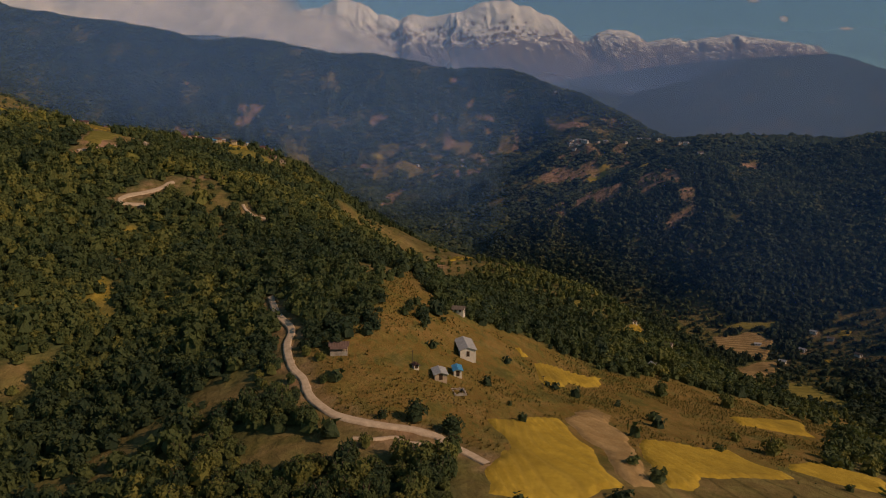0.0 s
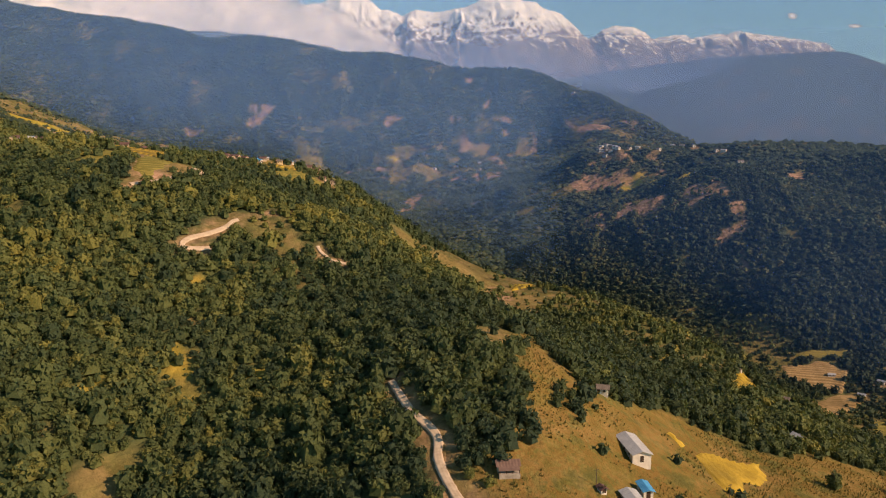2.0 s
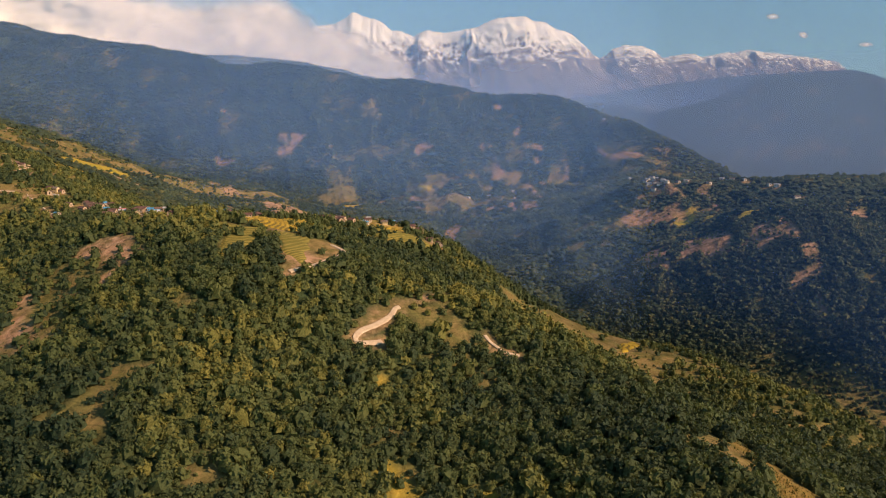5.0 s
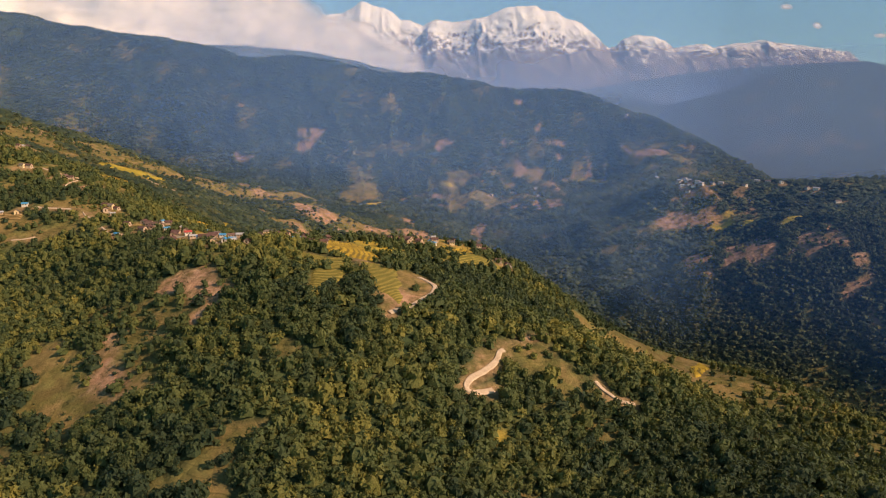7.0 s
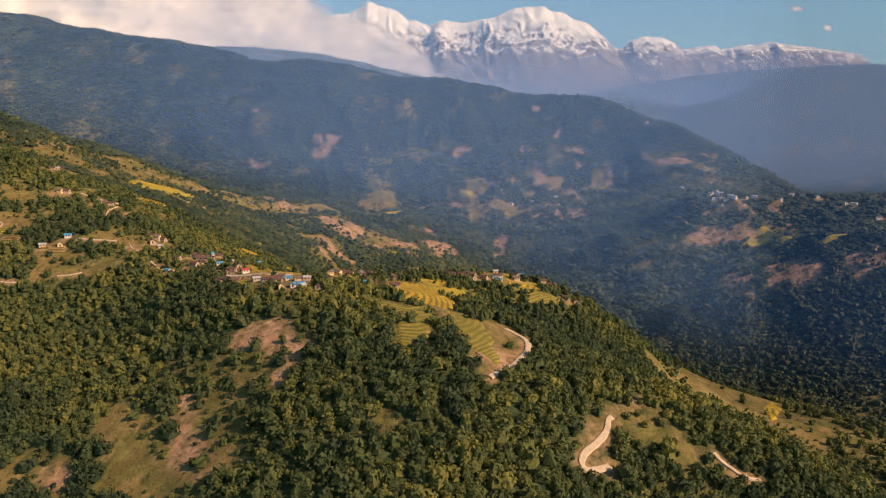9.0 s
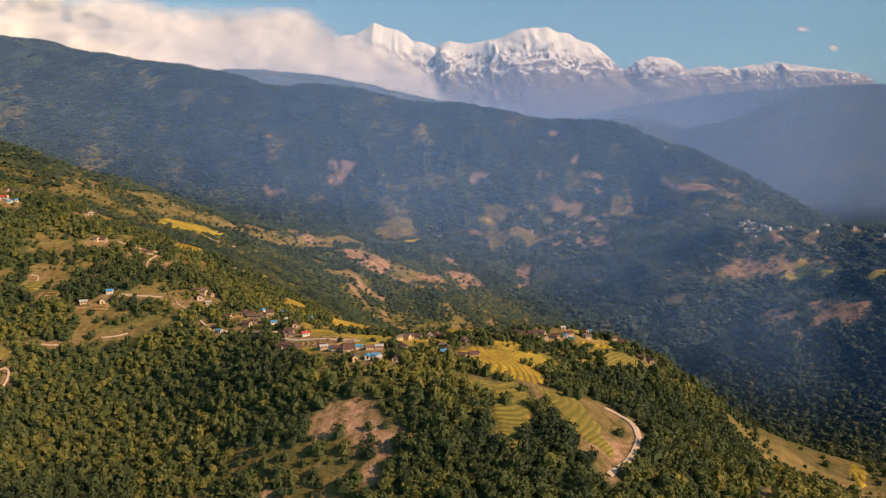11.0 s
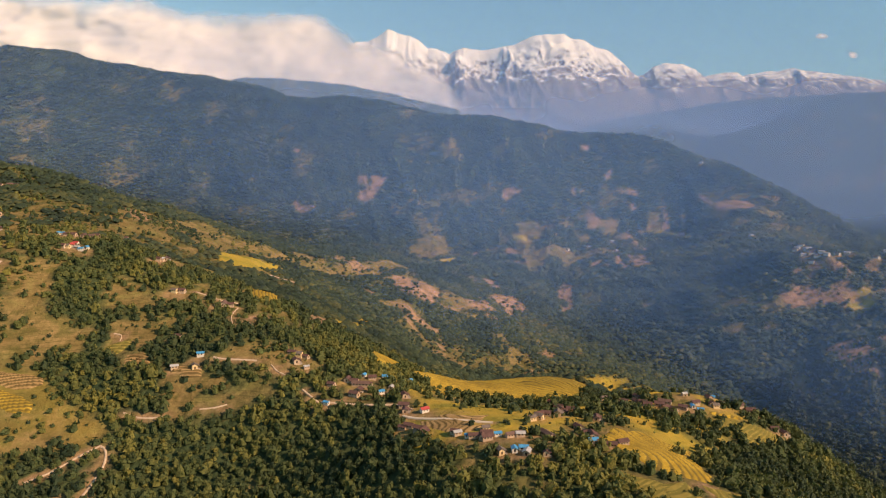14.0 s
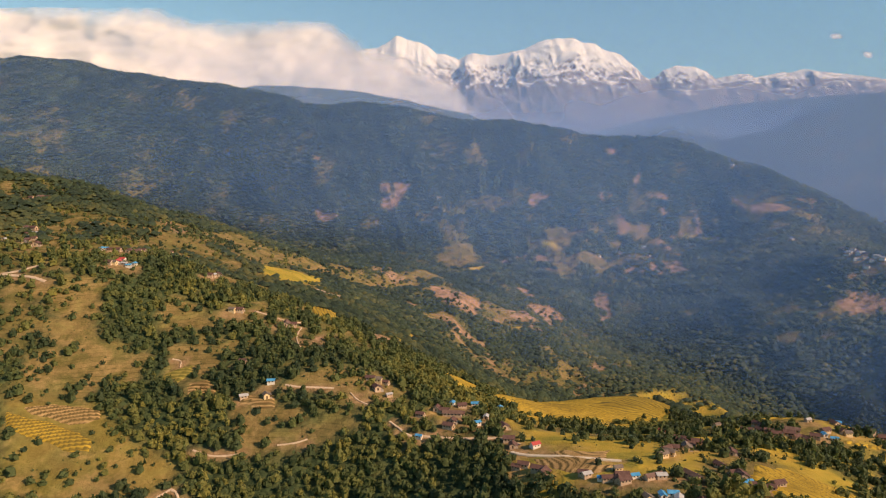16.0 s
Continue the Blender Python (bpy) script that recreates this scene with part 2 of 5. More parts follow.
GULLY_LINE = [(-40, 130, 222), (-95, 210, 217), (-130, 215, 214), (-200, 250, 248), (-260, 250, 231), (-330, 250, 228), (-480, 300, 231), (-800, 350, 251)]
HOLLOW_LINE = [(-405, 500, 277), (-360, 460, 280), (-440, 520, 289), (-400, 400, 270), (-470, 380, 262)]
EAST_FACE_LINE = [(35, 275, 216), (80, 470, 212), (3, 549, 214), (65, 551, 207), (-90, 560, 265), (-30, 600, 224), (-10, 650, 204), (27, 574, 203), (50, 569, 202), (10, 600, 204), (12, 636, 200), (72, 580, 196), (36, 569, 205), (-41, 390, 255), (-25, 353, 246), (-35, 400, 246)]
EAST_FACE_LINE += [(-30, 392, 238), (-22, 385, 232), (-11, 385, 228), (1, 390, 223), (-48, 445, 232), (-24, 440, 218), (0, 445, 211), (-50, 492, 222), (-26, 500, 211), (0, 505, 207), (30, 505, 204), (-50, 545, 222), (-25, 550, 209), (-110, 392, 283), (-99, 390, 274), (-88, 388, 269)]
STREAM_LINE = [(400, 320, 130), (185, 470, 138), (80, 720, 142), (31, 1323, 206), (-90, 1422, 184), (-4, 1537, 201), (131, 591, 166), (162, 591, 143), (168, 550, 140), (245, 633, 120), (261, 527, 113), (190, 532, 127), (241, 584, 113), (323, 621, 131), (120, 552, 163), (-84, 900, 185), (-80, 990, 175), (-78, 1095, 166), (0, 1000, 138), (25, 860, 126), (-25, 1150, 148), (-70, 1300, 154)]
RIGHT_BANK_LINE = [(290, 628, 128), (262, 666, 136), (240, 734, 140), (160, 865, 160), (338, 721, 188), (480, 600, 205), (470, 720, 235), (600, 800, 285)]
BACK_SLOPE_LINE = [(-270, 600, 283), (-267, 705, 263), (-228, 690, 264), (-200, 650, 270), (-110, 700, 206), (-350, 797, 254), (-520, 800, 338), (-410, 1000, 269), (-275, 1012, 202), (-150, 900, 164), (-190, 1204, 187), (-540, 1050, 330), (-460, 1300, 289), (-600, 1250, 314), (-700, 1500, 261)]
BACK_SLOPE_LINE += [(-300, 1450, 221), (-350, 1158, 261), (-256, 1172, 229), (-634, 935, 375), (-573, 675, 373), (-462, 654, 335), (-475, 600, 328), (-502, 881, 330), (-298, 626, 284), (-301, 657, 279), (-278, 651, 275), (-226, 594, 291), (-209, 581, 297), (-407, 755, 306), (-446, 683, 334)]
RIGHT_RIDGE_LINE = [(20, 1060, 150), (345, 791, 210), (449, 931, 252), (470, 1050, 290), (205, 1197, 263), (283, 1200, 299), (300, 1270, 285), (430, 1240, 295), (560, 1180, 305), (700, 1120, 312), (1000, 1000, 340), (700, 900, 310), (1000, 700, 340), (450, 1450, 223), (700, 1450, 200), (1000, 1400, 250)]
RIGHT_RIDGE_LINE += [(228, 1295, 301), (241, 1138, 246), (212, 937, 240), (284, 907, 264), (138, 979, 212), (207, 935, 237), (329, 1223, 299), (268, 1541, 289), (276, 806, 181), (220, 835, 180), (301, 835, 231), (187, 887, 211), (273, 705, 174), (124, 1014, 187), (260, 912, 259), (172, 956, 219)]
FAR_FOOT_LINE = [(110, 1145, 209), (134, 1341, 241), (33, 1500, 213), (-99, 1634, 227), (-40, 1695, 232), (188, 1790, 282), (-300, 1700, 238), (-700, 1720, 272), (-1200, 1800, 339), (700, 1750, 210)]
FAR_FACE_LINE = [(-603, 1921, 394), (-1158, 2123, 478), (-900, 2000, 402), (-487, 1885, 375), (-168, 1869, 349), (287, 1912, 422), (289, 1725, 331), (-128, 1790, 274), (59, 1631, 229), (-234, 1713, 242), (20, 1615, 232), (-126, 1739, 276), (335, 1899, 419)]
FAR_CREST_LINE = [(-1983, 2892, 776), (-1810, 2805, 785), (-1551, 2675, 764), (-1273, 2538, 708), (-1048, 2439, 674), (-880, 2371, 638), (-810, 2347, 616), (-606, 2280, 602), (-447, 2229, 574), (-370, 2204, 552), (-179, 2143, 536), (-67, 2104, 514), (27, 2070, 486), (65, 2052, 492), (188, 1995, 478), (283, 1935, 429), (419, 1898, 373), (479, 1887, 345), (558, 1863, 293), (603, 1850, 259), (750, 1830, 175), (-2300, 3000, 770)]
BEHIND_LINE = [(1000, 2000, 120), (600, 2300, 119), (100, 2600, 148), (-500, 2800, 265), (-1300, 3200, 416), (1500, 1700, 250)]
BLUE_RIDGE_LINE = [(843, 3700, 421), (920, 3650, 513), (1172, 3650, 580), (1333, 3650, 632), (1474, 3650, 677), (1762, 3650, 669), (2100, 3650, 650)]
BLUE_SPUR_LINE = [(150, 140, 204), (85, 200, 211), (15, 235, 225), (-32, 258, 251), (-75, 330, 250)]
HAZE_RIDGE_LINE = [(506, 4350, 587), (923, 4350, 635), (1443, 4350, 720), (1847, 4350, 767), (2313, 4350, 782)]
CLOUD_RIDGE_LINE = [(-1500, 3450, 690), (-1244, 3400, 740), (-1055, 3400, 752), (-797, 3400, 735), (-587, 3400, 700), (-259, 3400, 625)]
FAR_VALLEYS_LINE = [(-700, 2950, 380), (-2200, 3500, 600), (0, 2900, 250), (300, 3400, 330), (700, 3000, 180), (900, 2500, 120), (1600, 2350, 180), (1900, 3200, 380), (1200, 4000, 420), (100, 4200, 420), (-900, 4200, 480), (-2000, 4300, 600), (2600, 4000, 560)]
NEAR_GROUND_LINE = [(0, -300, 150), (-500, -100, 180), (500, -300, 150), (300, 60, 165), (900, 300, 300), (-1500, 200, 280), (-1500, 900, 380), (1800, 900, 300), (-2600, 1800, 560), (2400, 2000, 300), (-2500, -700, 300), (2500, -700, 200)]
SHELF_LINE = [(-335, 690, 279), (-325, 750, 249), (-323, 725, 268), (-313, 785, 238), (-298, 735, 262), (-288, 795, 232), (-257, 752, 257), (-247, 812, 227), (-214, 765, 251), (-204, 825, 221), (-191, 745, 253), (-181, 805, 223), (-170, 606, 292), (-152, 594, 293), (-138, 580, 295), (-360, 770, 274), (-405, 780, 300)]
LINES = (SHELF_LINE + SPUR_LINE + TERRACE_LINE + VILLAGE_LINE + PLATEAU_LINE + FRONT_LINE + LEFT_SPUR_LINE + GULLY_LINE + HOLLOW_LINE + EAST_FACE_LINE + STREAM_LINE + RIGHT_BANK_LINE + BACK_SLOPE_LINE + RIGHT_RIDGE_LINE + FAR_FOOT_LINE + FAR_FACE_LINE + FAR_CREST_LINE + BEHIND_LINE + BLUE_RIDGE_LINE + BLUE_SPUR_LINE + HAZE_RIDGE_LINE + CLOUD_RIDGE_LINE + FAR_VALLEYS_LINE + NEAR_GROUND_LINE)


def lattice(x, y, seed):
    """Smooth value noise in 0..1 over numpy arrays."""
    table = np.random.default_rng(seed).random((64, 64))
    xi, yi = np.floor(x).astype(int), np.floor(y).astype(int)
    u, v = x - xi, y - yi
    u, v = u * u * (3 - 2 * u), v * v * (3 - 2 * v)
    a, b = table[xi % 64, yi % 64], table[(xi + 1) % 64, yi % 64]
    c, d = table[xi % 64, (yi + 1) % 64], table[(xi + 1) % 64, (yi + 1) % 64]
    return (a * (1 - u) + b * u) * (1 - v) + (c * (1 - u) + d * u) * v


def fbm(x, y, size, octaves=4, seed=1):
    """Layered noise in about -1..1; size is the coarsest wavelength in metres."""
    total, gain, weight = 0.0, 1.0, 0.0
    for k in range(octaves):
        total = total + gain * (lattice(x / size + 7.3 * k, y / size - 3.1 * k, seed + k) * 2 - 1)
        weight += gain
        gain, size = gain * 0.5, size * 0.5
    return total / weight * 1.6


def ridged(x, y, size, octaves=5, seed=3):
    """Ridged noise in about 0..1 with sharp crests."""
    total, gain, weight = 0.0, 1.0, 0.0
    for k in range(octaves):
        total = total + gain * (1 - np.abs(lattice(x / size + 5.7 * k, y / size + 2.9 * k, seed + k) * 2 - 1)) ** 2
        weight += gain
        gain, size = gain * 0.5, size * 0.48
    return total / weight


def smooth(a, b, t):
    t = np.clip((t - a) / (b - a), 0, 1)
    return t * t * (3 - 2 * t)


NODES = np.array(LINES, float)


def relief(x, y):
    """Gullies and small relief on top of the landform."""
    far = smooth(1300, 2000, y + 0.1 * np.abs(x))
    near = 1 - smooth(500, 1100, y)
    warp = fbm(x, y, 400, 2, 40) * 90
    gullies = (ridged(x + warp, y * 0.45 + 0.3 * x, 210, 4, 21) - 0.5) * 48 * far
    rugged = smooth(60, 170, x) * smooth(640, 820, y)
    near = near * (1 - rugged)
    middle = (1 + 0.3 * rugged) * (ridged(x + warp * 0.4, y * 0.7, 110, 4, 25) - 0.5) * (9 + 9 * smooth(700, 900, y)) * (1 - far) * (1 - near)
    gullies = gullies * smooth(0, 220, 2110 - 0.36 * x - y)
    return gullies + middle + fbm(x, y, 55, 3, 11) * (1.6 + 2.5 * far)


def spread(x, y):
    return np.sqrt((x[:, None] - NODES[None, :, 0]) ** 2 + (y[:, None] - NODES[None, :, 1]) ** 2 + 3600.0) / 1000


_count = len(NODES)
_matrix = np.ones((_count + 1, _count + 1))
_matrix[:_count, :_count], _matrix[_count, _count] = spread(NODES[:, 0], NODES[:, 1]) - 0.004 * np.eye(_count), 0
WEIGHTS = np.linalg.solve(_matrix, np.append(NODES[:, 2] - relief(NODES[:, 0], NODES[:, 1]), 0))


def base_height(x, y):
    """The landform alone, drawn smoothly through its crests and streams."""
    x, y = np.asarray(x, float).ravel(), np.asarray(y, float).ravel()
    out = np.empty(len(x))
    for k in range(0, len(x), 20000):
        out[k:k + 20000] = spread(x[k:k + 20000], y[k:k + 20000]) @ WEIGHTS[:-1] + WEIGHTS[-1]
    return out


def ground(x, y):
    """Height of the ground, with gullies and small relief."""
    x, y = np.asarray(x, float).ravel(), np.asarray(y, float).ravel()
    return base_height(x, y) + relief(x, y)

# ---- land cover, patch by patch: corners in plan ----
PATCHES = {"grass": [], "bare": [], "thin": [], "rice": [], "stubble": [], "terrace": [], "meadow": [], "lush": [], "wood": []}


def patch(kind, *corners):
    PATCHES[kind].append(np.array(corners, float))


patch("grass", (2, 152), (20, 60), (200, 40), (260, 200), (60, 200), (20, 175))
patch("bare", (-23, 399), (-34, 351), (-41, 356))
patch("meadow", (-42, 283), (-21, 294), (-20, 282), (-23, 267), (-36, 262), (-41, 271))
patch("terrace", (73, 418), (86, 434), (81, 413), (65, 386), (60, 388))
patch("meadow", (-38, 206), (-33, 214), (-25, 234), (-21, 265), (-16, 331), (-6, 288), (0, 268), (16, 280), (36, 302), (55, 300), (74, 293), (103, 309), (122, 306), (287, 479), (108, 194), (62, 178), (17, 158), (-2, 170), (-29, 174), (-36, 190))
patch("grass", (-45, 322), (-34, 344), (-28, 270), (-39, 270))
patch("grass", (-148, 308), (-140, 316), (-125, 288), (-126, 273), (-139, 289))
patch("grass", (-150, 233), (-135, 248), (-128, 239), (-136, 227), (-139, 213))
patch("grass", (-71, 207), (-59, 205), (-51, 194), (-49, 180), (-58, 177), (-72, 195))
patch("grass", (-50, 173), (-39, 171), (-23, 165), (-10, 151), (-44, 156))
patch("grass", (-174, 442), (-179, 382), (-197, 390))
patch("bare", (-214, 445), (-207, 457), (-177, 392), (-186, 385))
patch("grass", (-141, 345), (-141, 341), (-143, 339), (-145, 339), (-147, 341), (-147, 344), (-146, 347), (-143, 347))
patch("grass", (-184, 341), (-183, 335), (-183, 332), (-186, 334), (-189, 338), (-191, 344), (-190, 347), (-187, 345))
patch("grass", (-323, 328), (-322, 322), (-325, 319), (-329, 320), (-333, 324), (-334, 329), (-332, 333), (-327, 333))
patch("thin", (-353, 354), (-350, 410), (-287, 399), (-267, 313), (-325, 305))
patch("grass", (-295, 428), (-276, 426), (-259, 403), (-262, 387), (-280, 394), (-284, 412))
patch("bare", (-257, 405), (-259, 403), (-263, 404), (-268, 406), (-271, 409), (-269, 410), (-265, 410), (-260, 408))
patch("bare", (-305, 391), (-305, 389), (-309, 388), (-313, 390), (-315, 392), (-314, 395), (-311, 395), (-307, 394))
patch("grass", (-310, 440), (-310, 458), (-304, 468), (-274, 442), (-293, 439), (-305, 433))
patch("terrace", (-230, 400), (-228, 448), (-214, 453), (-210, 424), (-219, 390), (-226, 383))
patch("terrace", (-211, 452), (-191, 446), (-183, 414), (-186, 383), (-194, 400), (-205, 430))
patch("rice", (-244, 489), (-232, 506), (-213, 497), (-202, 479), (-196, 459), (-203, 451), (-217, 455), (-231, 464), (-241, 470))
patch("terrace", (-247, 455), (-227, 452), (-207, 433), (-219, 425), (-234, 437))
patch("terrace", (-167, 550), (-141, 557), (-124, 559), (-126, 553), (-148, 533), (-169, 536))
patch("grass", (-192, 456), (-173, 445), (-170, 416), (-185, 397), (-191, 432))
patch("grass", (-294, 457), (-272, 462), (-271, 443), (-290, 441))
patch("bare", (-303, 427), (-297, 432), (-292, 425), (-291, 412), (-298, 413))
patch("bare", (-191, 383), (-191, 396), (-186, 405), (-183, 392), (-175, 395), (-184, 381))
patch("bare", (-159, 359), (-153, 369), (-145, 379), (-141, 385), (-147, 372), (-154, 363))
patch("grass", (-225, 358), (-227, 354), (-235, 355), (-244, 362), (-249, 370), (-246, 374), (-238, 371), (-229, 364))
patch("grass", (-144, 346), (-145, 342), (-147, 340), (-148, 341), (-148, 344), (-147, 348), (-145, 351), (-144, 350))
patch("bare", (-10, 414), (-4, 414), (-24, 371), (-37, 362))
patch("wood", (-59, 258), (-52, 273), (-36, 276), (-23, 257), (-21, 242), (-25, 222), (-27, 213), (-33, 210), (-37, 208), (-43, 216), (-50, 231))
patch("wood", (-17, 229), (-17, 225), (-19, 222), (-21, 222), (-21, 226), (-21, 230), (-19, 233), (-17, 233))
patch("wood", (-4, 253), (-6, 247), (-8, 243), (-10, 242), (-11, 245), (-10, 250), (-7, 255), (-5, 256))
patch("wood", (3, 264), (2, 259), (-1, 254), (-4, 252), (-5, 254), (-3, 259), (0, 264), (3, 267))
patch("wood", (-32, 185), (-33, 182), (-34, 181), (-35, 183), (-36, 186), (-35, 189), (-34, 190), (-33, 188))
patch("bare", (-492, 485), (-489, 487), (-483, 483), (-489, 478))
patch("bare", (-502, 475), (-502, 473), (-504, 471), (-507, 471), (-509, 473), (-509, 475), (-507, 477), (-504, 477))
patch("bare", (-481, 509), (-481, 505), (-482, 502), (-484, 501), (-485, 502), (-486, 506), (-485, 509), (-483, 510))
patch("terrace", (-518, 592), (-503, 602), (-502, 595), (-514, 585))
patch("stubble", (-504, 585), (-494, 591), (-486, 580), (-491, 571))
patch("stubble", (-473, 578), (-449, 573), (-448, 563), (-468, 568))
patch("grass", (-450, 572), (-432, 565), (-430, 558), (-448, 561))
patch("grass", (-444, 603), (-436, 607), (-408, 588), (-419, 579), (-443, 580))
patch("grass", (-407, 591), (-385, 597), (-378, 576), (-401, 573))
patch("bare", (-428, 581), (-431, 579), (-437, 579), (-444, 580), (-447, 582), (-444, 583), (-438, 583), (-431, 582))
patch("grass", (-271, 674), (-219, 665), (-235, 622), (-270, 644))
patch("rice", (-178, 590), (-198, 586), (-209, 612))
patch("grass", (-289, 550), (-266, 565), (-269, 542), (-289, 537))
patch("stubble", (-319, 518), (-289, 518), (-307, 486), (-317, 501))
patch("rice", (-236, 501), (-216, 499), (-193, 490), (-220, 480), (-231, 481), (-237, 490))
patch("terrace", (-215, 564), (-197, 549), (-200, 542), (-218, 550))
patch("rice", (-166, 559), (-144, 564), (-149, 556), (-168, 553))
patch("grass", (-274, 536), (-240, 542), (-250, 506), (-279, 506))
patch("grass", (-301, 471), (-253, 479), (-257, 469), (-301, 463))
patch("wood", (-326, 456), (-290, 438), (-258, 429), (-249, 422), (-250, 403), (-321, 420))
patch("wood", (-486, 526), (-425, 543), (-416, 554), (-387, 544), (-365, 532), (-364, 509), (-473, 495))
patch("wood", (-226, 544), (-209, 553), (-185, 552), (-170, 558), (-171, 547), (-152, 547), (-157, 539), (-180, 530), (-204, 512), (-209, 535), (-231, 531))
patch("wood", (-244, 581), (-259, 541), (-272, 542))
patch("wood", (-365, 540), (-336, 541), (-333, 498), (-342, 488), (-364, 509))
patch("lush", (-336, 706), (-273, 901), (-182, 983), (-114, 1004), (-88, 989), (-52, 1001), (-176, 594), (-168, 581), (79, 930), (-183, 496), (-326, 473), (-336, 514), (-325, 545), (-332, 565), (-340, 571))
patch("lush", (-347, 548), (-366, 544), (-372, 572))
patch("meadow", (-436, 605), (-410, 604), (-392, 606), (-389, 572), (-407, 574), (-449, 580))
patch("grass", (-479, 580), (-432, 569), (-430, 547), (-457, 541), (-469, 556))
patch("thin", (-389, 575), (-332, 565), (-268, 592), (-208, 589), (70, 921), (-168, 524), (-334, 480), (-335, 525), (-377, 547))
patch("rice", (-507, 683), (-508, 679), (-513, 675), (-519, 672), (-522, 673), (-520, 676), (-515, 680), (-509, 683))
patch("grass", (-718, 781), (-593, 657), (-556, 620), (-546, 598), (-600, 587))
patch("thin", (-803, 930), (-662, 918), (-563, 953), (-479, 965), (-436, 605), (-510, 584), (-577, 549))
patch("grass", (-482, 630), (-483, 620), (-490, 617), (-498, 619), (-504, 627), (-503, 635), (-496, 640), (-487, 638))
patch("grass", (-518, 630), (-519, 625), (-524, 622), (-530, 623), (-534, 627), (-533, 632), (-528, 635), (-522, 634))
patch("bare", (-521, 1904), (-487, 1895), (-458, 1889), (-470, 1865), (-478, 1844), (-492, 1864), (-512, 1882))
patch("bare", (-512, 1871), (-479, 1856), (-484, 1834), (-508, 1849))
patch("bare", (-177, 1879), (-152, 1877), (-138, 1868), (-160, 1862), (-170, 1852), (-182, 1861))
patch("bare", (-402, 1850), (-370, 1891), (-374, 1865))
patch("bare", (-701, 2005), (-675, 1998), (-683, 1979))
patch("bare", (-663, 1836), (-605, 1798), (-615, 1787), (-652, 1807))
patch("grass", (-326, 2013), (-290, 2023), (-281, 1994), (-312, 1987))
patch("bare", (20, 2009), (40, 1999), (46, 1982), (23, 1983))
patch("grass", (-76, 2015), (-51, 2012), (-70, 1991))
patch("grass", (94, 1987), (125, 1979), (114, 1958), (94, 1964))
patch("bare", (51, 1908), (84, 1918), (74, 1905), (55, 1897))
patch("bare", (-25, 1884), (-8, 1898), (3, 1882), (-18, 1869))
patch("bare", (82, 1874), (143, 1869), (122, 1857), (88, 1865))
patch("bare", (93, 1842), (128, 1837), (112, 1829))
patch("grass", (-160, 1812), (-104, 1814), (-85, 1785), (-108, 1713), (-140, 1691), (-178, 1715), (-179, 1754), (-151, 1736))
patch("rice", (-176, 1746), (-143, 1715), (-138, 1694), (-173, 1708))
patch("grass", (-57, 1748), (-25, 1777), (-20, 1757), (-53, 1723))
patch("grass", (31, 1806), (76, 1816), (64, 1771), (23, 1748), (16, 1779))
patch("grass", (145, 1821), (221, 1808), (207, 1756), (149, 1790), (132, 1804))
patch("rice", (137, 1799), (204, 1754), (198, 1744), (139, 1792))
patch("bare", (-268, 1704), (-235, 1722), (-222, 1705), (-244, 1691))
patch("bare", (-194, 1696), (-156, 1676), (-164, 1666), (-193, 1680))
patch("grass", (-406, 1715), (-323, 1740), (-301, 1705), (-309, 1658), (-359, 1632), (-396, 1674))
patch("rice", (-346, 1618), (-295, 1656), (-301, 1619))
patch("grass", (-78, 1687), (-35, 1716), (-51, 1637), (-100, 1595), (-109, 1619))
patch("grass", (-151, 1655), (-133, 1648), (-145, 1575), (-157, 1590))
patch("grass", (-20, 1674), (25, 1661), (16, 1604), (-10, 1589), (-40, 1592))
patch("bare", (40, 1676), (89, 1635), (85, 1562), (59, 1552), (17, 1591))
patch("grass", (-133, 1674), (-82, 1695), (-82, 1679), (-131, 1654))
patch("bare", (249, 1820), (268, 1775), (293, 1763), (350, 1744), (323, 1691), (272, 1725), (258, 1769), (248, 1806))
patch("grass", (158, 1640), (186, 1615), (198, 1613), (177, 1574))
patch("grass", (206, 1544), (224, 1485), (207, 1453), (185, 1478))
patch("bare", (376, 1782), (407, 1774), (388, 1745))
patch("grass", (202, 1243), (232, 1241), (241, 1226), (229, 1207), (207, 1223))
patch("grass", (184, 1290), (187, 1243), (183, 1217), (166, 1232))
patch("bare", (-90, 1536), (-74, 1514), (-92, 1398), (-125, 1363), (-116, 1439))
patch("grass", (-30, 1354), (28, 1363), (29, 1332), (-11, 1334))
patch("bare", (162, 1207), (214, 1170), (200, 1145), (159, 1157))
patch("grass", (80, 1152), (122, 1140), (138, 1127), (104, 1133))
patch("grass", (77, 1252), (120, 1232), (111, 1216))
patch("bare", (-237, 1373), (-198, 1393), (-178, 1359), (-200, 1307), (-247, 1167), (-283, 1159), (-268, 1295))
patch("bare", (-251, 1499), (-222, 1499), (-222, 1400), (-243, 1420))
patch("rice", (-289, 1136), (-268, 1134), (-277, 1107))
patch("grass", (-184, 1291), (-125, 1360), (-114, 1336), (-154, 1300))
patch("bare", (-375, 1215), (-321, 1164), (-335, 1106), (-353, 1116), (-378, 1113), (-391, 1165))
patch("meadow", (-469, 1080), (-409, 1260), (-351, 1337), (-405, 1177), (-436, 1089), (-460, 1064))
patch("grass", (-291, 1497), (-253, 1548), (-262, 1432), (-285, 1396))
patch("grass", (-400, 1035), (-367, 1084), (-358, 1061), (-386, 1023))
patch("grass", (-348, 1087), (-323, 1102), (-331, 1078), (-352, 1053))
patch("rice", (-462, 715), (-445, 736), (-438, 715), (-451, 686))
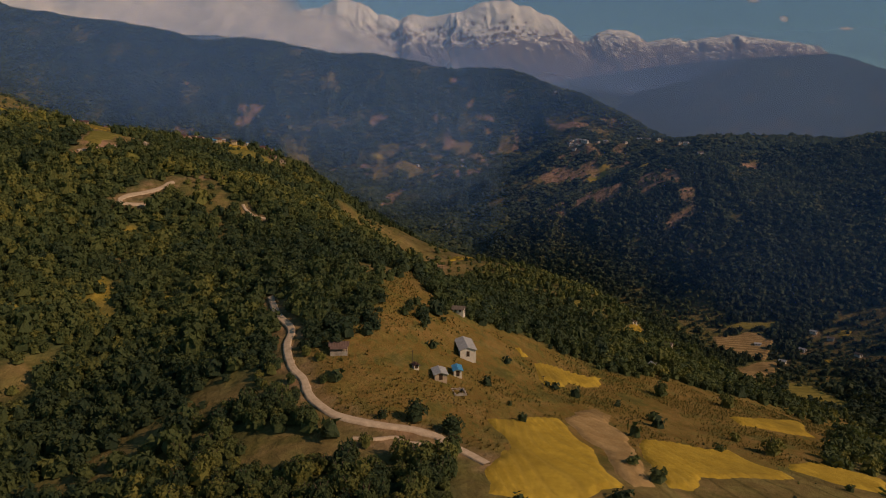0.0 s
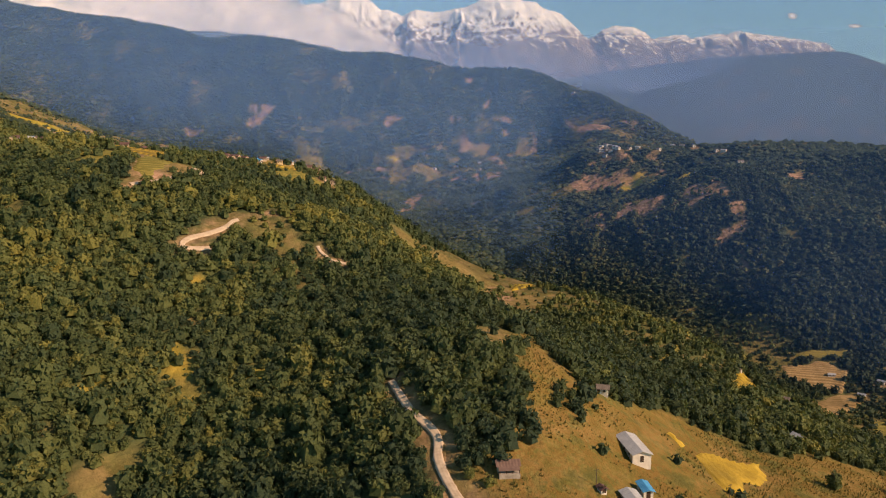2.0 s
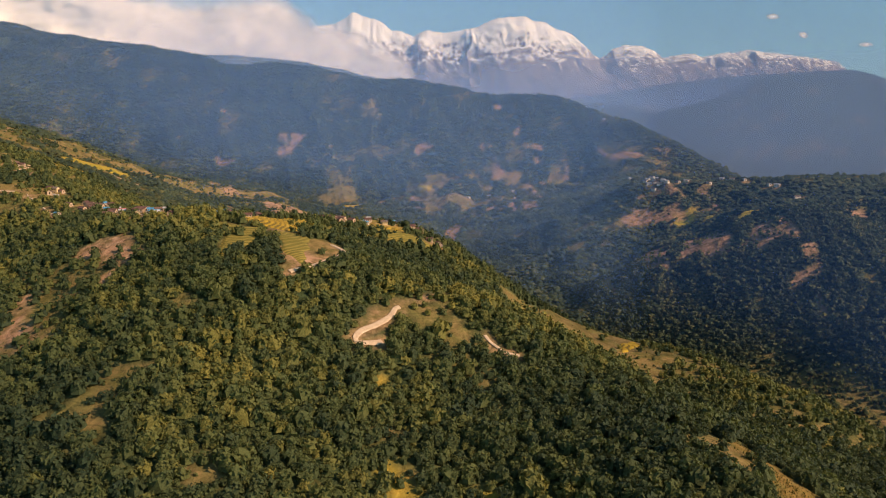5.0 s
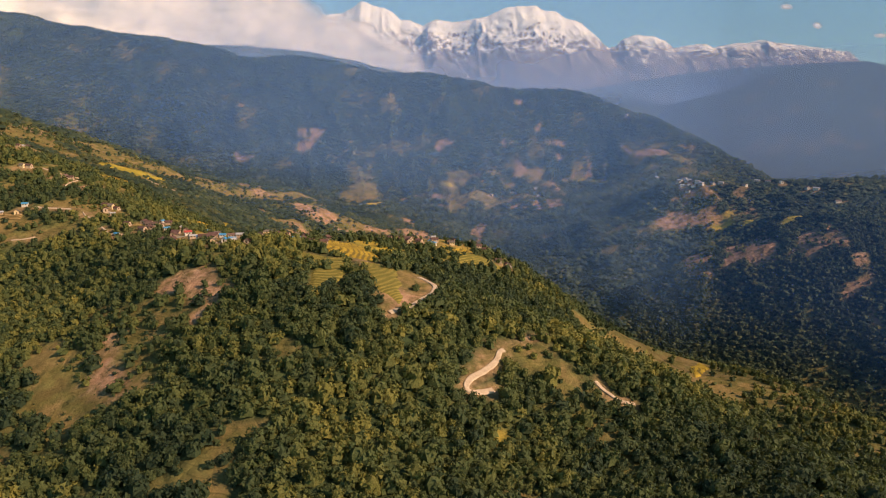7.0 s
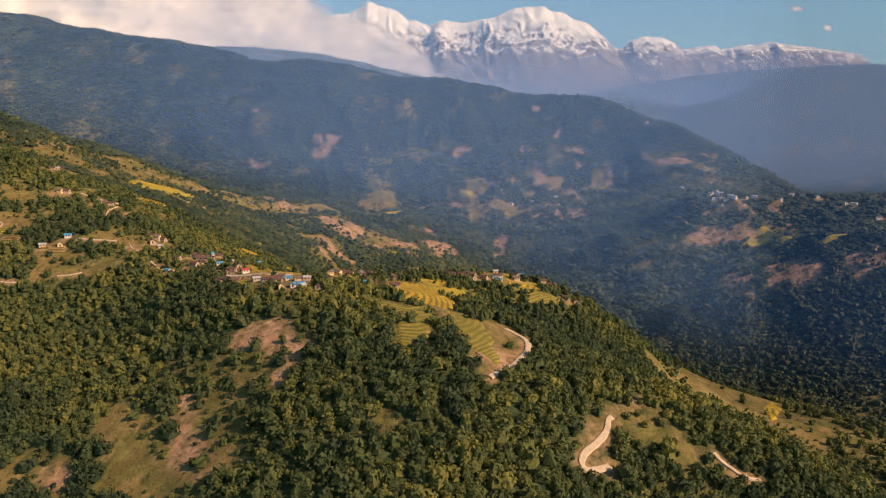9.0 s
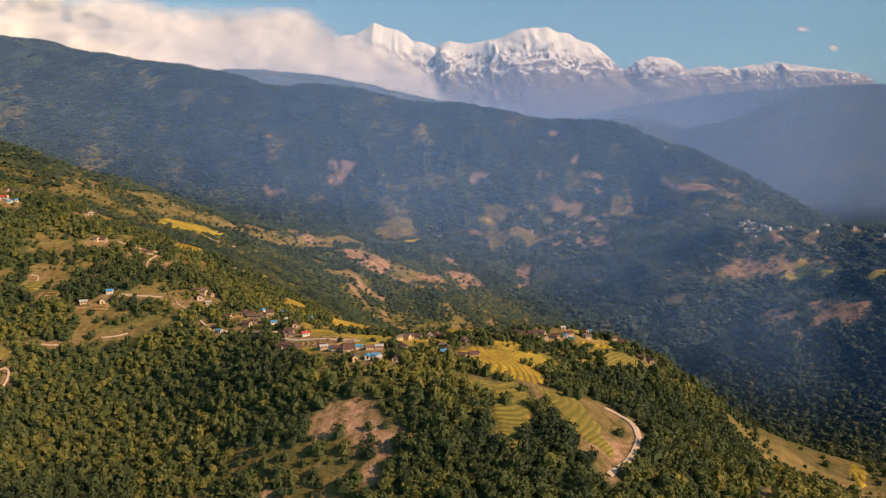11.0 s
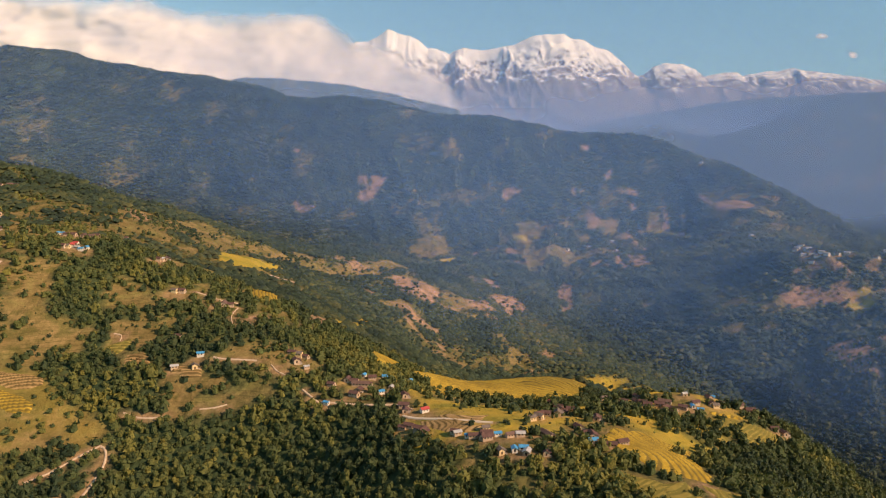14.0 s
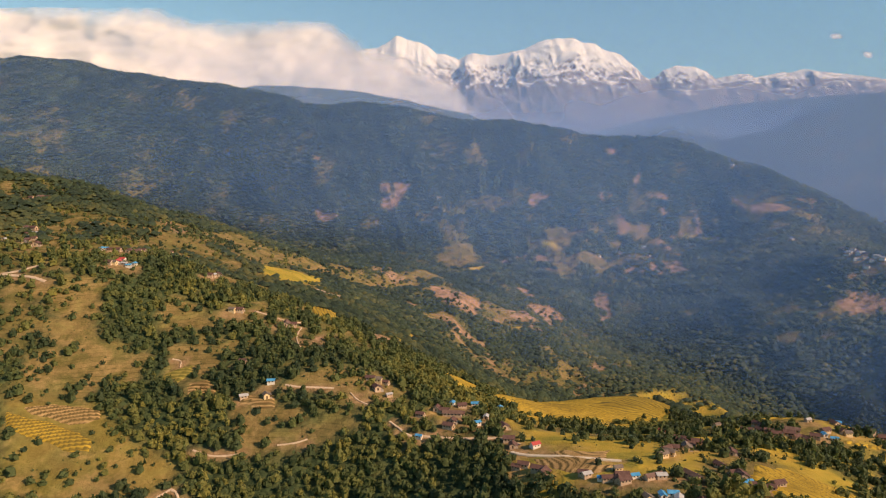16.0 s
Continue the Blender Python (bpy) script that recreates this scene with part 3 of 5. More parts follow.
patch("rice", (-372, 694), (-338, 659), (-354, 626), (-362, 647))
patch("meadow", (-627, 856), (-652, 962), (-604, 1036), (-548, 1016), (-502, 1122), (-470, 1100), (-466, 1067), (-509, 1003), (-532, 943), (-553, 917), (-555, 851), (-583, 925), (-593, 847))
patch("bare", (-648, 943), (-645, 966), (-621, 931), (-624, 904), (-636, 921))
patch("rice", (-549, 908), (-528, 925), (-510, 949), (-496, 991), (-490, 939), (-495, 872), (-513, 838), (-525, 846))
patch("meadow", (-622, 724), (-637, 793), (-618, 824), (-593, 847), (-584, 814), (-580, 741), (-603, 711))
patch("grass", (-635, 646), (-623, 643), (-611, 646), (-596, 637), (-579, 628), (-556, 622), (-557, 615), (-579, 614), (-596, 611), (-605, 616), (-622, 624))
patch("grass", (-659, 687), (-637, 688), (-618, 664), (-628, 658), (-643, 659))
patch("grass", (-501, 623), (-485, 634), (-472, 629), (-482, 614), (-499, 614))
patch("grass", (-826, 964), (-819, 1013), (-731, 926), (-721, 895), (-755, 881), (-782, 890))
patch("grass", (-729, 900), (-716, 941), (-702, 922), (-712, 887))
patch("rice", (-403, 750), (-400, 924), (-391, 916), (-396, 748))
patch("grass", (-419, 722), (-405, 774), (-397, 679), (-410, 681))
patch("bare", (-445, 639), (-438, 659), (-434, 632), (-441, 628))
patch("bare", (-416, 716), (-400, 742), (-408, 685))
patch("grass", (-328, 1019), (-289, 1076), (-289, 1047), (-316, 1013))
patch("bare", (152, 1055), (175, 1033), (199, 1013), (226, 1005), (240, 1004), (225, 925), (215, 903), (201, 915), (190, 932), (170, 933), (154, 923), (149, 938), (135, 963))
patch("bare", (251, 931), (266, 923), (290, 932), (285, 896), (286, 869), (277, 869), (256, 878), (243, 877), (235, 884), (237, 910))
patch("bare", (279, 862), (295, 857), (289, 842), (279, 846))
patch("bare", (267, 843), (290, 838), (283, 828), (268, 830), (255, 829), (255, 837))
patch("bare", (273, 815), (278, 807), (277, 790), (271, 793), (272, 808))
patch("grass", (214, 839), (226, 834), (222, 826), (212, 833))
patch("bare", (399, 996), (422, 1001), (417, 977), (386, 952))
patch("grass", (344, 800), (353, 797), (346, 785))
patch("grass", (316, 820), (336, 808), (327, 802))
patch("rice", (228, 1149), (258, 1141), (247, 1110), (227, 1130))
patch("bare", (187, 1171), (226, 1151), (224, 1126), (187, 1151))
patch("grass", (171, 1239), (193, 1204), (189, 1163), (167, 1180))
patch("grass", (106, 1259), (151, 1174), (143, 1149), (104, 1217))
patch("bare", (88, 979), (98, 954), (92, 950))
patch("grass", (206, 1236), (273, 1211), (262, 1184), (217, 1205))
patch("rice", (234, 1147), (256, 1138), (248, 1110), (227, 1103), (221, 1123))
patch("rice", (251, 1094), (285, 1114), (278, 1088), (241, 1059))
patch("rice", (261, 1009), (347, 1034), (327, 1000), (249, 974))
patch("bare", (187, 1173), (225, 1160), (219, 1132), (184, 1151))
patch("grass", (72, 1171), (131, 1144), (135, 1124), (74, 1146))
patch("grass", (89, 998), (112, 1009), (96, 954), (84, 963))
patch("bare", (240, 919), (264, 912), (255, 883), (239, 885), (228, 900))
patch("rice", (92, 377), (114, 429), (120, 421), (101, 367), (93, 369))
patch("stubble", (244, 641), (271, 638), (294, 628), (275, 601), (254, 609), (243, 623))
patch("stubble", (234, 583), (271, 602), (294, 596), (282, 585), (257, 561), (235, 551))
patch("rice", (124, 370), (146, 369), (129, 354))
patch("terrace", (268, 556), (287, 540), (293, 498), (276, 489), (261, 507), (254, 525))
patch("rice", (310, 588), (323, 576), (313, 572))
patch("terrace", (256, 653), (280, 649), (302, 642), (293, 632), (267, 641))
patch("rice", (337, 615), (348, 606), (334, 598))
patch("rice", (11, 185), (33, 202), (34, 194), (37, 180), (39, 160), (43, 150), (8, 139), (8, 153), (15, 169), (11, 177))
patch("stubble", (33, 203), (39, 216), (48, 225), (52, 219), (48, 206), (51, 191), (51, 181), (48, 163), (50, 152), (43, 150), (39, 160), (38, 180), (34, 194))
patch("rice", (54, 193), (63, 201), (84, 204), (94, 186), (93, 181), (66, 168), (58, 155), (51, 153), (49, 162), (50, 176))
patch("rice", (100, 200), (111, 205), (124, 194), (114, 178), (104, 182), (96, 191))
patch("rice", (104, 255), (150, 301), (138, 255), (108, 245))
patch("rice", (31, 262), (41, 274), (63, 284), (58, 263), (43, 247), (34, 234), (30, 241))
patch("rice", (24, 274), (29, 280), (30, 268), (25, 261))
patch("stubble", (-326, 516), (-292, 497), (-295, 490), (-306, 489), (-319, 499))
patch("lush", (-294, 525), (-279, 547), (-269, 541), (-275, 520), (-294, 515))
patch("rice", (-240, 493), (-217, 506), (-199, 495), (-198, 488), (-233, 471), (-242, 479))
patch("terrace", (-518, 593), (-507, 601), (-499, 594), (-507, 583))
patch("stubble", (-504, 582), (-494, 589), (-486, 578), (-494, 571))
patch("lush", (-144, 291), (-137, 296), (-125, 278), (-122, 264), (-126, 260), (-135, 277))
patch("lush", (-163, 263), (-156, 274), (-152, 266), (-157, 259))
patch("lush", (-110, 280), (-101, 285), (-100, 273), (-107, 273))
patch("lush", (-147, 338), (-142, 339), (-141, 330), (-145, 331))
patch("grass", (-39, 298), (-28, 308), (-15, 317), (-19, 277), (-28, 274), (-38, 278))
patch("bare", (-11, 558), (2, 550), (-4, 497))
patch("rice", (9, 578), (27, 603), (30, 587), (8, 551), (4, 556))
patch("rice", (129, 828), (147, 814), (135, 815))
patch("bare", (58, 905), (66, 896), (83, 875))
patch("rice", (-583, 555), (-566, 555), (-543, 551), (-534, 546), (-533, 538), (-547, 538), (-577, 544))
patch("stubble", (-577, 561), (-561, 566), (-537, 566), (-535, 558), (-549, 553), (-570, 556))
patch("meadow", (-588, 564), (-539, 568), (-527, 554), (-490, 536), (-489, 526), (-501, 515), (-558, 510))
patch("bare", (-318, 385), (-306, 385), (-293, 365), (-290, 352), (-300, 350), (-315, 370))
patch("bare", (-361, 374), (-350, 374), (-343, 361), (-355, 359))
patch("bare", (-296, 426), (-282, 432), (-265, 405), (-269, 381), (-277, 386), (-283, 404))
patch("grass", (-132, 368), (-125, 373), (-117, 373), (-122, 368))
patch("bare", (-190, 391), (-184, 401), (-179, 392), (-186, 383), (-191, 382))
patch("bare", (-139, 386), (-129, 395), (-115, 404), (-118, 396), (-132, 388))
patch("grass", (-141, 362), (-127, 373), (-121, 371), (-129, 366))
patch("rice", (-337, 650), (-333, 690), (-322, 722), (-298, 733), (-257, 748), (-214, 760), (-192, 742), (-210, 697), (-232, 667), (-288, 640), (-298, 628), (-312, 582), (-327, 621))
patch("meadow", (-80, 562), (-50, 575), (-20, 640), (15, 650), (45, 600), (60, 572), (45, 545), (22, 515), (6, 470), (6, 430), (-4, 402), (-24, 396), (-34, 430), (-42, 490), (-60, 525))

TRACKS = [
    ("dirt_road", 1.6, [(-639, 654), (-621, 651), (-607, 646)]),
    ("dirt_road", 1.6, [(-640, 655), (-630, 658), (-620, 664)]),
    ("footpath", 0.5, [(-516, 605), (-511, 604), (-510, 599)]),
    ("footpath", 0.5, [(-484, 869), (-467, 922)]),
    ("footpath", 0.6, [(-510, 493), (-502, 500), (-494, 513), (-487, 521)]),
    ("dirt_road", 2.0, [(10, 156), (5, 161), (1, 164), (-1, 167), (-7, 169), (-13, 169), (-20, 170), (-27, 173), (-33, 180), (-36, 186), (-38, 192), (-42, 198), (-45, 206), (-47, 214), (-47, 221), (-49, 226), (-54, 234), (-61, 253)]),
    ("footpath", 0.7, [(0, 160), (-4, 162), (-9, 162), (-11, 164), (-16, 162), (-21, 162)]),
]
TRACKS += [
    ("dirt_road", 2.0, [(-140, 382), (-142, 380), (-144, 374), (-149, 367), (-155, 360), (-157, 355), (-155, 353), (-149, 356), (-146, 358)]),
    ("dirt_road", 1.4, [(-102, 373), (-100, 369), (-97, 366), (-94, 363), (-88, 362)]),
    ("dirt_road", 2.1, [(-178, 438), (-174, 433), (-170, 424), (-171, 410), (-176, 398), (-181, 390), (-186, 385), (-189, 382)]),
    ("paved_path", 1.5, [(-334, 522), (-328, 517), (-315, 510), (-300, 504), (-290, 500)]),
    ("dirt_road", 0.9, [(-391, 556), (-386, 551), (-381, 546), (-375, 545), (-360, 542), (-347, 540), (-337, 538), (-329, 529)]),
    ("dirt_road", 0.9, [(-448, 582), (-440, 580), (-431, 580), (-422, 580)]),
    ("footpath", 0.5, [(-413, 577), (-408, 571), (-403, 568)]),
]
TRACKS += [
    ("dirt_road", 0.9, [(-481, 485), (-480, 497), (-480, 509), (-483, 518), (-487, 521)]),
    ("footpath", 0.5, [(-484, 542), (-475, 539), (-467, 539), (-459, 540)]),
    ("footpath", 0.5, [(-444, 544), (-436, 545), (-430, 547)]),
    ("footpath", 0.5, [(-454, 656), (-453, 637), (-447, 620)]),
    ("footpath", 0.5, [(-485, 664), (-467, 661), (-454, 666)]),
]
# houses: place in plan and turn, hamlet by hamlet
HOMES = {}
HOMES["brown"] = [(-1310, 1873, 1), (-747, 880, -6), (-735, 886, -10), (-686, 764, 2), (-680, 764, -11), (-672, 743, 8), (-659, 717, -4), (-657, 723, 4), (-649, 701, 5), (-646, 707, 8), (-595, 707, 2), (-591, 710, -7), (-584, 711, -5), (-582, 676, -10), (-577, 716, -3), (-573, 719, -4), (-570, 726, -11), (-526, 703, 3), (-523, 711, 10), (-493, 658, -2), (-476, 603, -6), (-466, 649, -8), (-459, 655, 9), (-404, 592, -13)]
HOMES["brown"] += [(-400, 583, 25), (-396, 591, -18), (-376, 561, -20), (-368, 569, -11), (-364, 567, -12), (-362, 551, -24), (-360, 557, -15), (-356, 565, -11), (-355, 578, 10), (-335, 554, 16), (-334, 534, -5), (-333, 506, -25), (-333, 527, 0), (-330, 506, -21), (-325, 499, -26), (-323, 495, -29), (-308, 488, -12), (-300, 481, 5), (-296, 480, -5), (-294, 478, 16), (-294, 482, -3), (-270, 462, -4), (-266, 518, 28), (-262, 521, -12)]
HOMES["brown"] += [(-253, 534, 21), (-253, 541, -27), (-252, 529, 18), (-250, 499, 21), (-247, 489, 3), (-247, 535, -16), (-246, 486, 4), (-244, 477, -7), (-239, 476, -13), (-237, 520, -14), (-233, 482, 19), (-214, 560, -19), (-206, 564, 22), (-203, 560, -24), (-202, 554, -14), (-202, 576, 24), (-195, 556, -17), (-193, 552, 30), (-189, 551, 29), (-182, 556, -29), (-172, 566, 23), (-162, 570, 11), (-155, 573, 21), (-129, 561, -3)]
HOMES["brown"] += [(-123, 562, 8)]
HOMES["long"] = [(-743, 888, -4), (-580, 712, 8), (-575, 756, 2), (-463, 654, 8), (-360, 564, -7), (-282, 481, 24), (-267, 481, 26), (-191, 563, -25)]
HOMES["blue"] = [(-601, 707, 1), (-599, 709, 11), (-570, 678, 6), (-568, 682, -2), (-456, 584, 8), (-376, 544, -25), (-360, 580, -15), (-348, 556, 24), (-348, 587, 0), (-334, 597, -13), (-302, 482, -9), (-289, 482, 12), (-283, 465, 2), (-279, 466, -6), (-247, 478, 8), (-175, 561, 2), (-172, 557, -19), (-156, 585, -15)]
HOMES["red"] = [(-578, 680, -1), (-577, 685, -7), (-323, 524, 29), (-252, 572, 30)]
HOMES["grey"] = [(-673, 716, -2), (-671, 750, 5), (-573, 679, -9), (-524, 706, -6), (-468, 574, 25), (-393, 578, 30), (-343, 566, -11), (-307, 486, 23), (-279, 481, 5), (-278, 462, -18), (-173, 582, 22)]
HOMES["cream"] = [(-653, 705, 10), (-579, 677, -5), (-497, 656, -11), (-456, 573, 26), (-400, 591, -11), (-294, 489, 15), (-289, 464, 18), (-271, 506, 28), (-267, 510, -30), (-256, 523, -12), (-219, 586, 24), (-160, 567, 6)]
VALLEY_HOMES = [(219, 1277, 35), (232, 1262, 74), (228, 1228, 78), (236, 1217, 30), (257, 1226, 15), (270, 1225, 42), (294, 1193, 22), (324, 1220, 37), (334, 1205, 58), (346, 1187, 3), (367, 1148, 5), (373, 1134, 45), (377, 1080, 89), (261, 1541, 10), (218, 1223, 36), (217, 1247, 86), (286, 1905, 41), (364, 1554, 2), (233, 1288, 41), (223, 1279, 36), (237, 1326, 41), (228, 1262, 19), (227, 1243, 83), (234, 1228, 52)]
HOMES["brown"] += [(-142, 579, 14), (-136, 577, -8), (-158, 584, 20)]
VALLEY_HOMES += [(-10, 1716, 79), (46, 1745, 87), (45, 1697, 9), (-58, 1698, 37), (441, 4334, 79), (96, 319, 24), (123, 389, 56), (323, 620, 37), (337, 574, 17), (306, 603, 32), (331, 606, 48), (276, 622, 76), (111, 418, 20), (285, 593, 42)]

# ---- the land ----
def sheet(name, V, F, material, attributes=(), smooth_faces=True):
    """A mesh object from arrays of points and of faces with the same number of corners."""
    V, F = np.asarray(V, np.float32), np.asarray(F, np.int32)
    me = bpy.data.meshes.new(name)
    sides = F.shape[1]
    me.vertices.add(len(V))
    me.vertices.foreach_set("co", V.ravel())
    me.loops.add(F.size)
    me.loops.foreach_set("vertex_index", F.ravel())
    me.polygons.add(len(F))
    me.polygons.foreach_set("loop_start", np.arange(0, F.size, sides, dtype=np.int32))
    me.polygons.foreach_set("use_smooth", np.full(len(F), smooth_faces))
    for key, values in attributes:
        me.attributes.new(key, "FLOAT", "POINT").data.foreach_set("value", np.asarray(values, np.float32).ravel())
    me.update(calc_edges=True)
    me.materials.append(material)
    return new(name, me)


def grid_faces(rows, columns):
    i = np.arange(rows * columns).reshape(rows, columns)
    return np.stack([i[:-1, :-1], i[:-1, 1:], i[1:, 1:], i[1:, :-1]], -1).reshape(-1, 4)


def stations(stretches):
    """Places along an axis: (from, to, step) one after another."""
    return np.unique(np.concatenate([np.arange(a, b, s) for a, b, s in stretches] + [np.array([stretches[-1][1]])]))


def inside(x, y, corners, edge=4.0):
    """1 inside a patch with these corners, 0 outside, over a ragged edge; and the distance in from the edge."""
    out, deep = np.zeros(len(x)), np.full(len(x), -99.0)
    near = np.where((x > corners[:, 0].min() - 30) & (x < corners[:, 0].max() + 30) & (y > corners[:, 1].min() - 30) & (y < corners[:, 1].max() + 30))[0]
    if len(near) == 0:
        return out, deep
    px, py = x[near], y[near]
    wide = 1 + 1.0 * smooth(900, 1500, py)
    px, py = px + fbm(px / wide, py / wide, 22, 3, 61) * 3.5 * wide, py + fbm(px / wide, py / wide, 22, 3, 66) * 3.5 * wide
    within, far = np.zeros(len(px), bool), np.full(len(px), 1e9)
    for (ax, ay), (bx, by) in zip(corners, np.roll(corners, -1, 0)):
        cross = ((ay > py) != (by > py)) & (px < (bx - ax) * (py - ay) / (by - ay + 1e-9) + ax)
        within ^= cross
        t = np.clip(((px - ax) * (bx - ax) + (py - ay) * (by - ay)) / ((bx - ax) ** 2 + (by - ay) ** 2 + 1e-9), 0, 1)
        far = np.minimum(far, np.hypot(px - ax - t * (bx - ax), py - ay - t * (by - ay)))
    deep[near] = np.where(within, far, -far)
    out[near] = smooth(-edge, edge, deep[near])
    return out, deep


def road_distance(x, y):
    far = np.full(len(x), 99.0)
    for _, width, line in TRACKS:
        line = np.array(line, float)
        near = np.where((x > line[:, 0].min() - 12) & (x < line[:, 0].max() + 12) & (y > line[:, 1].min() - 12) & (y < line[:, 1].max() + 12))[0]
        for (ax, ay), (bx, by) in zip(line[:-1], line[1:]):
            t = np.clip(((x[near] - ax) * (bx - ax) + (y[near] - ay) * (by - ay)) / ((bx - ax) ** 2 + (by - ay) ** 2 + 1e-9), 0, 1)
            far[near] = np.minimum(far[near], np.hypot(x[near] - ax - t * (bx - ax), y[near] - ay - t * (by - ay)) - width / 2)
    return far


DRY_SLOPE = max((p for p in PATCHES["meadow"] if p[:, 1].mean() < 330), key=len)
# stretches of mixed small farms and woods: centre and half sizes
FARMED = [(90, 1690, 400, 170), (-330, 1110, 240, 170), (300, 1190, 220, 90)]


def cover(x, y):
    """How open (grass and crops), how bare (soil and rock) and how thinly wooded the land is."""
    x, y = np.asarray(x, float).ravel(), np.asarray(y, float).ravel()
    near = 1 - smooth(600, 1000, y)
    openness = smooth(0.42, 0.6, fbm(x, y, 60, 4, 70)) * (0.55 + 0.2 * near)
    bare, thin = np.zeros_like(x), np.zeros_like(x)
    for p in PATCHES["thin"]:
        thin = np.maximum(thin, inside(x, y, p, 15.0)[0])
    openness = np.maximum(openness, thin * (1 - smooth(-0.30, -0.04, fbm(x, y, 24, 4, 77))))
    for cx, cy, rx, ry in FARMED:
        zone = 1 - smooth(0.6, 1.1, np.hypot((x - cx) / rx, (y - cy) / ry))
        openness = np.maximum(openness, zone * smooth(0.18, 0.42, fbm(x, y, 70, 4, 120)) * 0.9)
        bare = np.maximum(bare, zone * smooth(0.30, 0.6, fbm(x, y, 45, 4, 130)) * smooth(-0.3, 0.3, fbm(x, y, 14, 2, 131)) * 0.8)
    for kind in ("grass", "meadow", "lush", "terrace", "rice", "stubble"):
        for p in PATCHES[kind]:
            edge = 4.0
            clumps = 1.0 - 0.92 * smooth(-0.2, 0.1, fbm(x, y, 15 + 0.014 * np.maximum(y - 700, 0), 4, 79)) * smooth(260, 330, y) if kind == "grass" else 1.0 - 0.95 * smooth(0.12, 0.3, fbm(x, y, 16, 3, 83)) if kind == "lush" else 1.0
            openness = np.maximum(openness, inside(x, y, p, edge)[0] * clumps)
    for p in PATCHES["wood"]:
        openness = openness * (1 - inside(x, y, p, 4.0)[0])
    for p in PATCHES["bare"]:
        edge = 3.0
        bare = np.maximum(bare, inside(x, y, p, edge)[0] * smooth(-0.8 + 0.25 * (p[:, 1].mean() > 1200), -0.45 + 0.25 * (p[:, 1].mean() > 1200), fbm(x, y, 14 + 0.01 * np.maximum(y - 700, 0), 4, 80)))
    for places in HOMES.values():
        for hx, hy, _ in places:
            near_by = np.where((np.abs(x - hx) < 14) & (np.abs(y - hy) < 18))[0]
            wide, down = (8.5, 4.0) if hy > 620 else (6.5, 2.5)
            yard = 1 - smooth(3.0, wide, np.hypot(x[near_by] - hx, y[near_by] - hy + down))
            openness[near_by] = np.maximum(openness[near_by], yard)
            bare[near_by] = np.maximum(bare[near_by], yard * 0.45)
    for hx, hy, _ in VALLEY_HOMES:
        near_by = np.where((np.abs(x - hx) < 16) & (np.abs(y - hy) < 16))[0]
        yard = 1 - smooth(5.0, 12.0 if hy > 1000 else 8.0, np.hypot(x[near_by] - hx, y[near_by] - hy + (6 if hy > 1000 else 2)))
        openness[near_by] = np.maximum(openness[near_by], yard)
        bare[near_by] = np.maximum(bare[near_by], yard * 0.4)
    verge = 1 - smooth(1.0, 3.5, road_distance(x, y))
    openness = np.maximum(openness, verge)
    return np.maximum(openness, bare * 0.85), np.maximum(bare, verge * 0.6)


def golden(x, y):
    """Ripe fields too far off to be built one by one."""
    out = np.zeros(len(x))
    for p in PATCHES["rice"]:
        if p[:, 1].mean() > 700:
            out = np.maximum(out, inside(x, y, p, 4.0)[0])
    for p in PATCHES["meadow"]:
        if p[:, 0].mean() < -400 and p[:, 1].mean() < 560:
            out = np.maximum(out, inside(x, y, p, 4.0)[0] * smooth(-0.8, 0.6, fbm(x, y, 20, 3, 86)) * 0.22)
    for p in PATCHES["lush"]:
        out = np.maximum(out, inside(x, y, p, 4.0)[0] * smooth(-0.6, 0.3, fbm(x, y, 26, 3, 84)) * 0.75)
    return out


_xs = stations([(-3600, -1400, 60), (-1400, -700, 12), (-700, 340, 5), (340, 1000, 11), (1000, 3600, 60)])
_ys = stations([(-900, 60, 40), (60, 700, 5), (700, 1250, 8), (1250, 1500, 11), (1500, 2100, 7), (2100, 2500, 11), (2500, 4900, 50)])
_gx, _gy = [a.ravel() for a in np.meshgrid(_xs, _ys)]
_open, _bare = cover(_gx, _gy)
hills = sheet("ground", np.stack([_gx, _gy, ground(_gx, _gy)], 1), grid_faces(len(_ys), len(_xs)), HILLSIDE, [("open", _open), ("bare", _bare), ("gold", golden(_gx, _gy)), ("dry", inside(_gx, _gy, DRY_SLOPE, 6.0)[0])])
tagged(hills, "green and brown terraced foothills with dry grass and scrub", "ground", kind="structure")

# snow mountains: crest x and height
CREST = [(-1750, 1130), (-1300, 1150), (-991, 1172), (-840, 1187), (-783, 1216), (-708, 1263), (-652, 1245), (-558, 1216), (-502, 1191), (-445, 1144), (-370, 1137), (-298, 1101), (-238, 1138), (-200, 1145), (-106, 1127), (26, 1142), (139, 1168), (232, 1212), (326, 1230), (457, 1234), (514, 1205), (590, 1195), (666, 1148), (762, 1119), (839, 1057), (918, 984), (957, 958), (994, 966), (1049, 1021), (1142, 1047), (1256, 1036), (1333, 1004), (1393, 956), (1505, 978), (1599, 990), (1658, 960), (1770, 987), (1883, 991), (1976, 1013), (2072, 995), (2187, 984), (2302, 970), (2417, 955), (2570, 934), (2700, 850)]


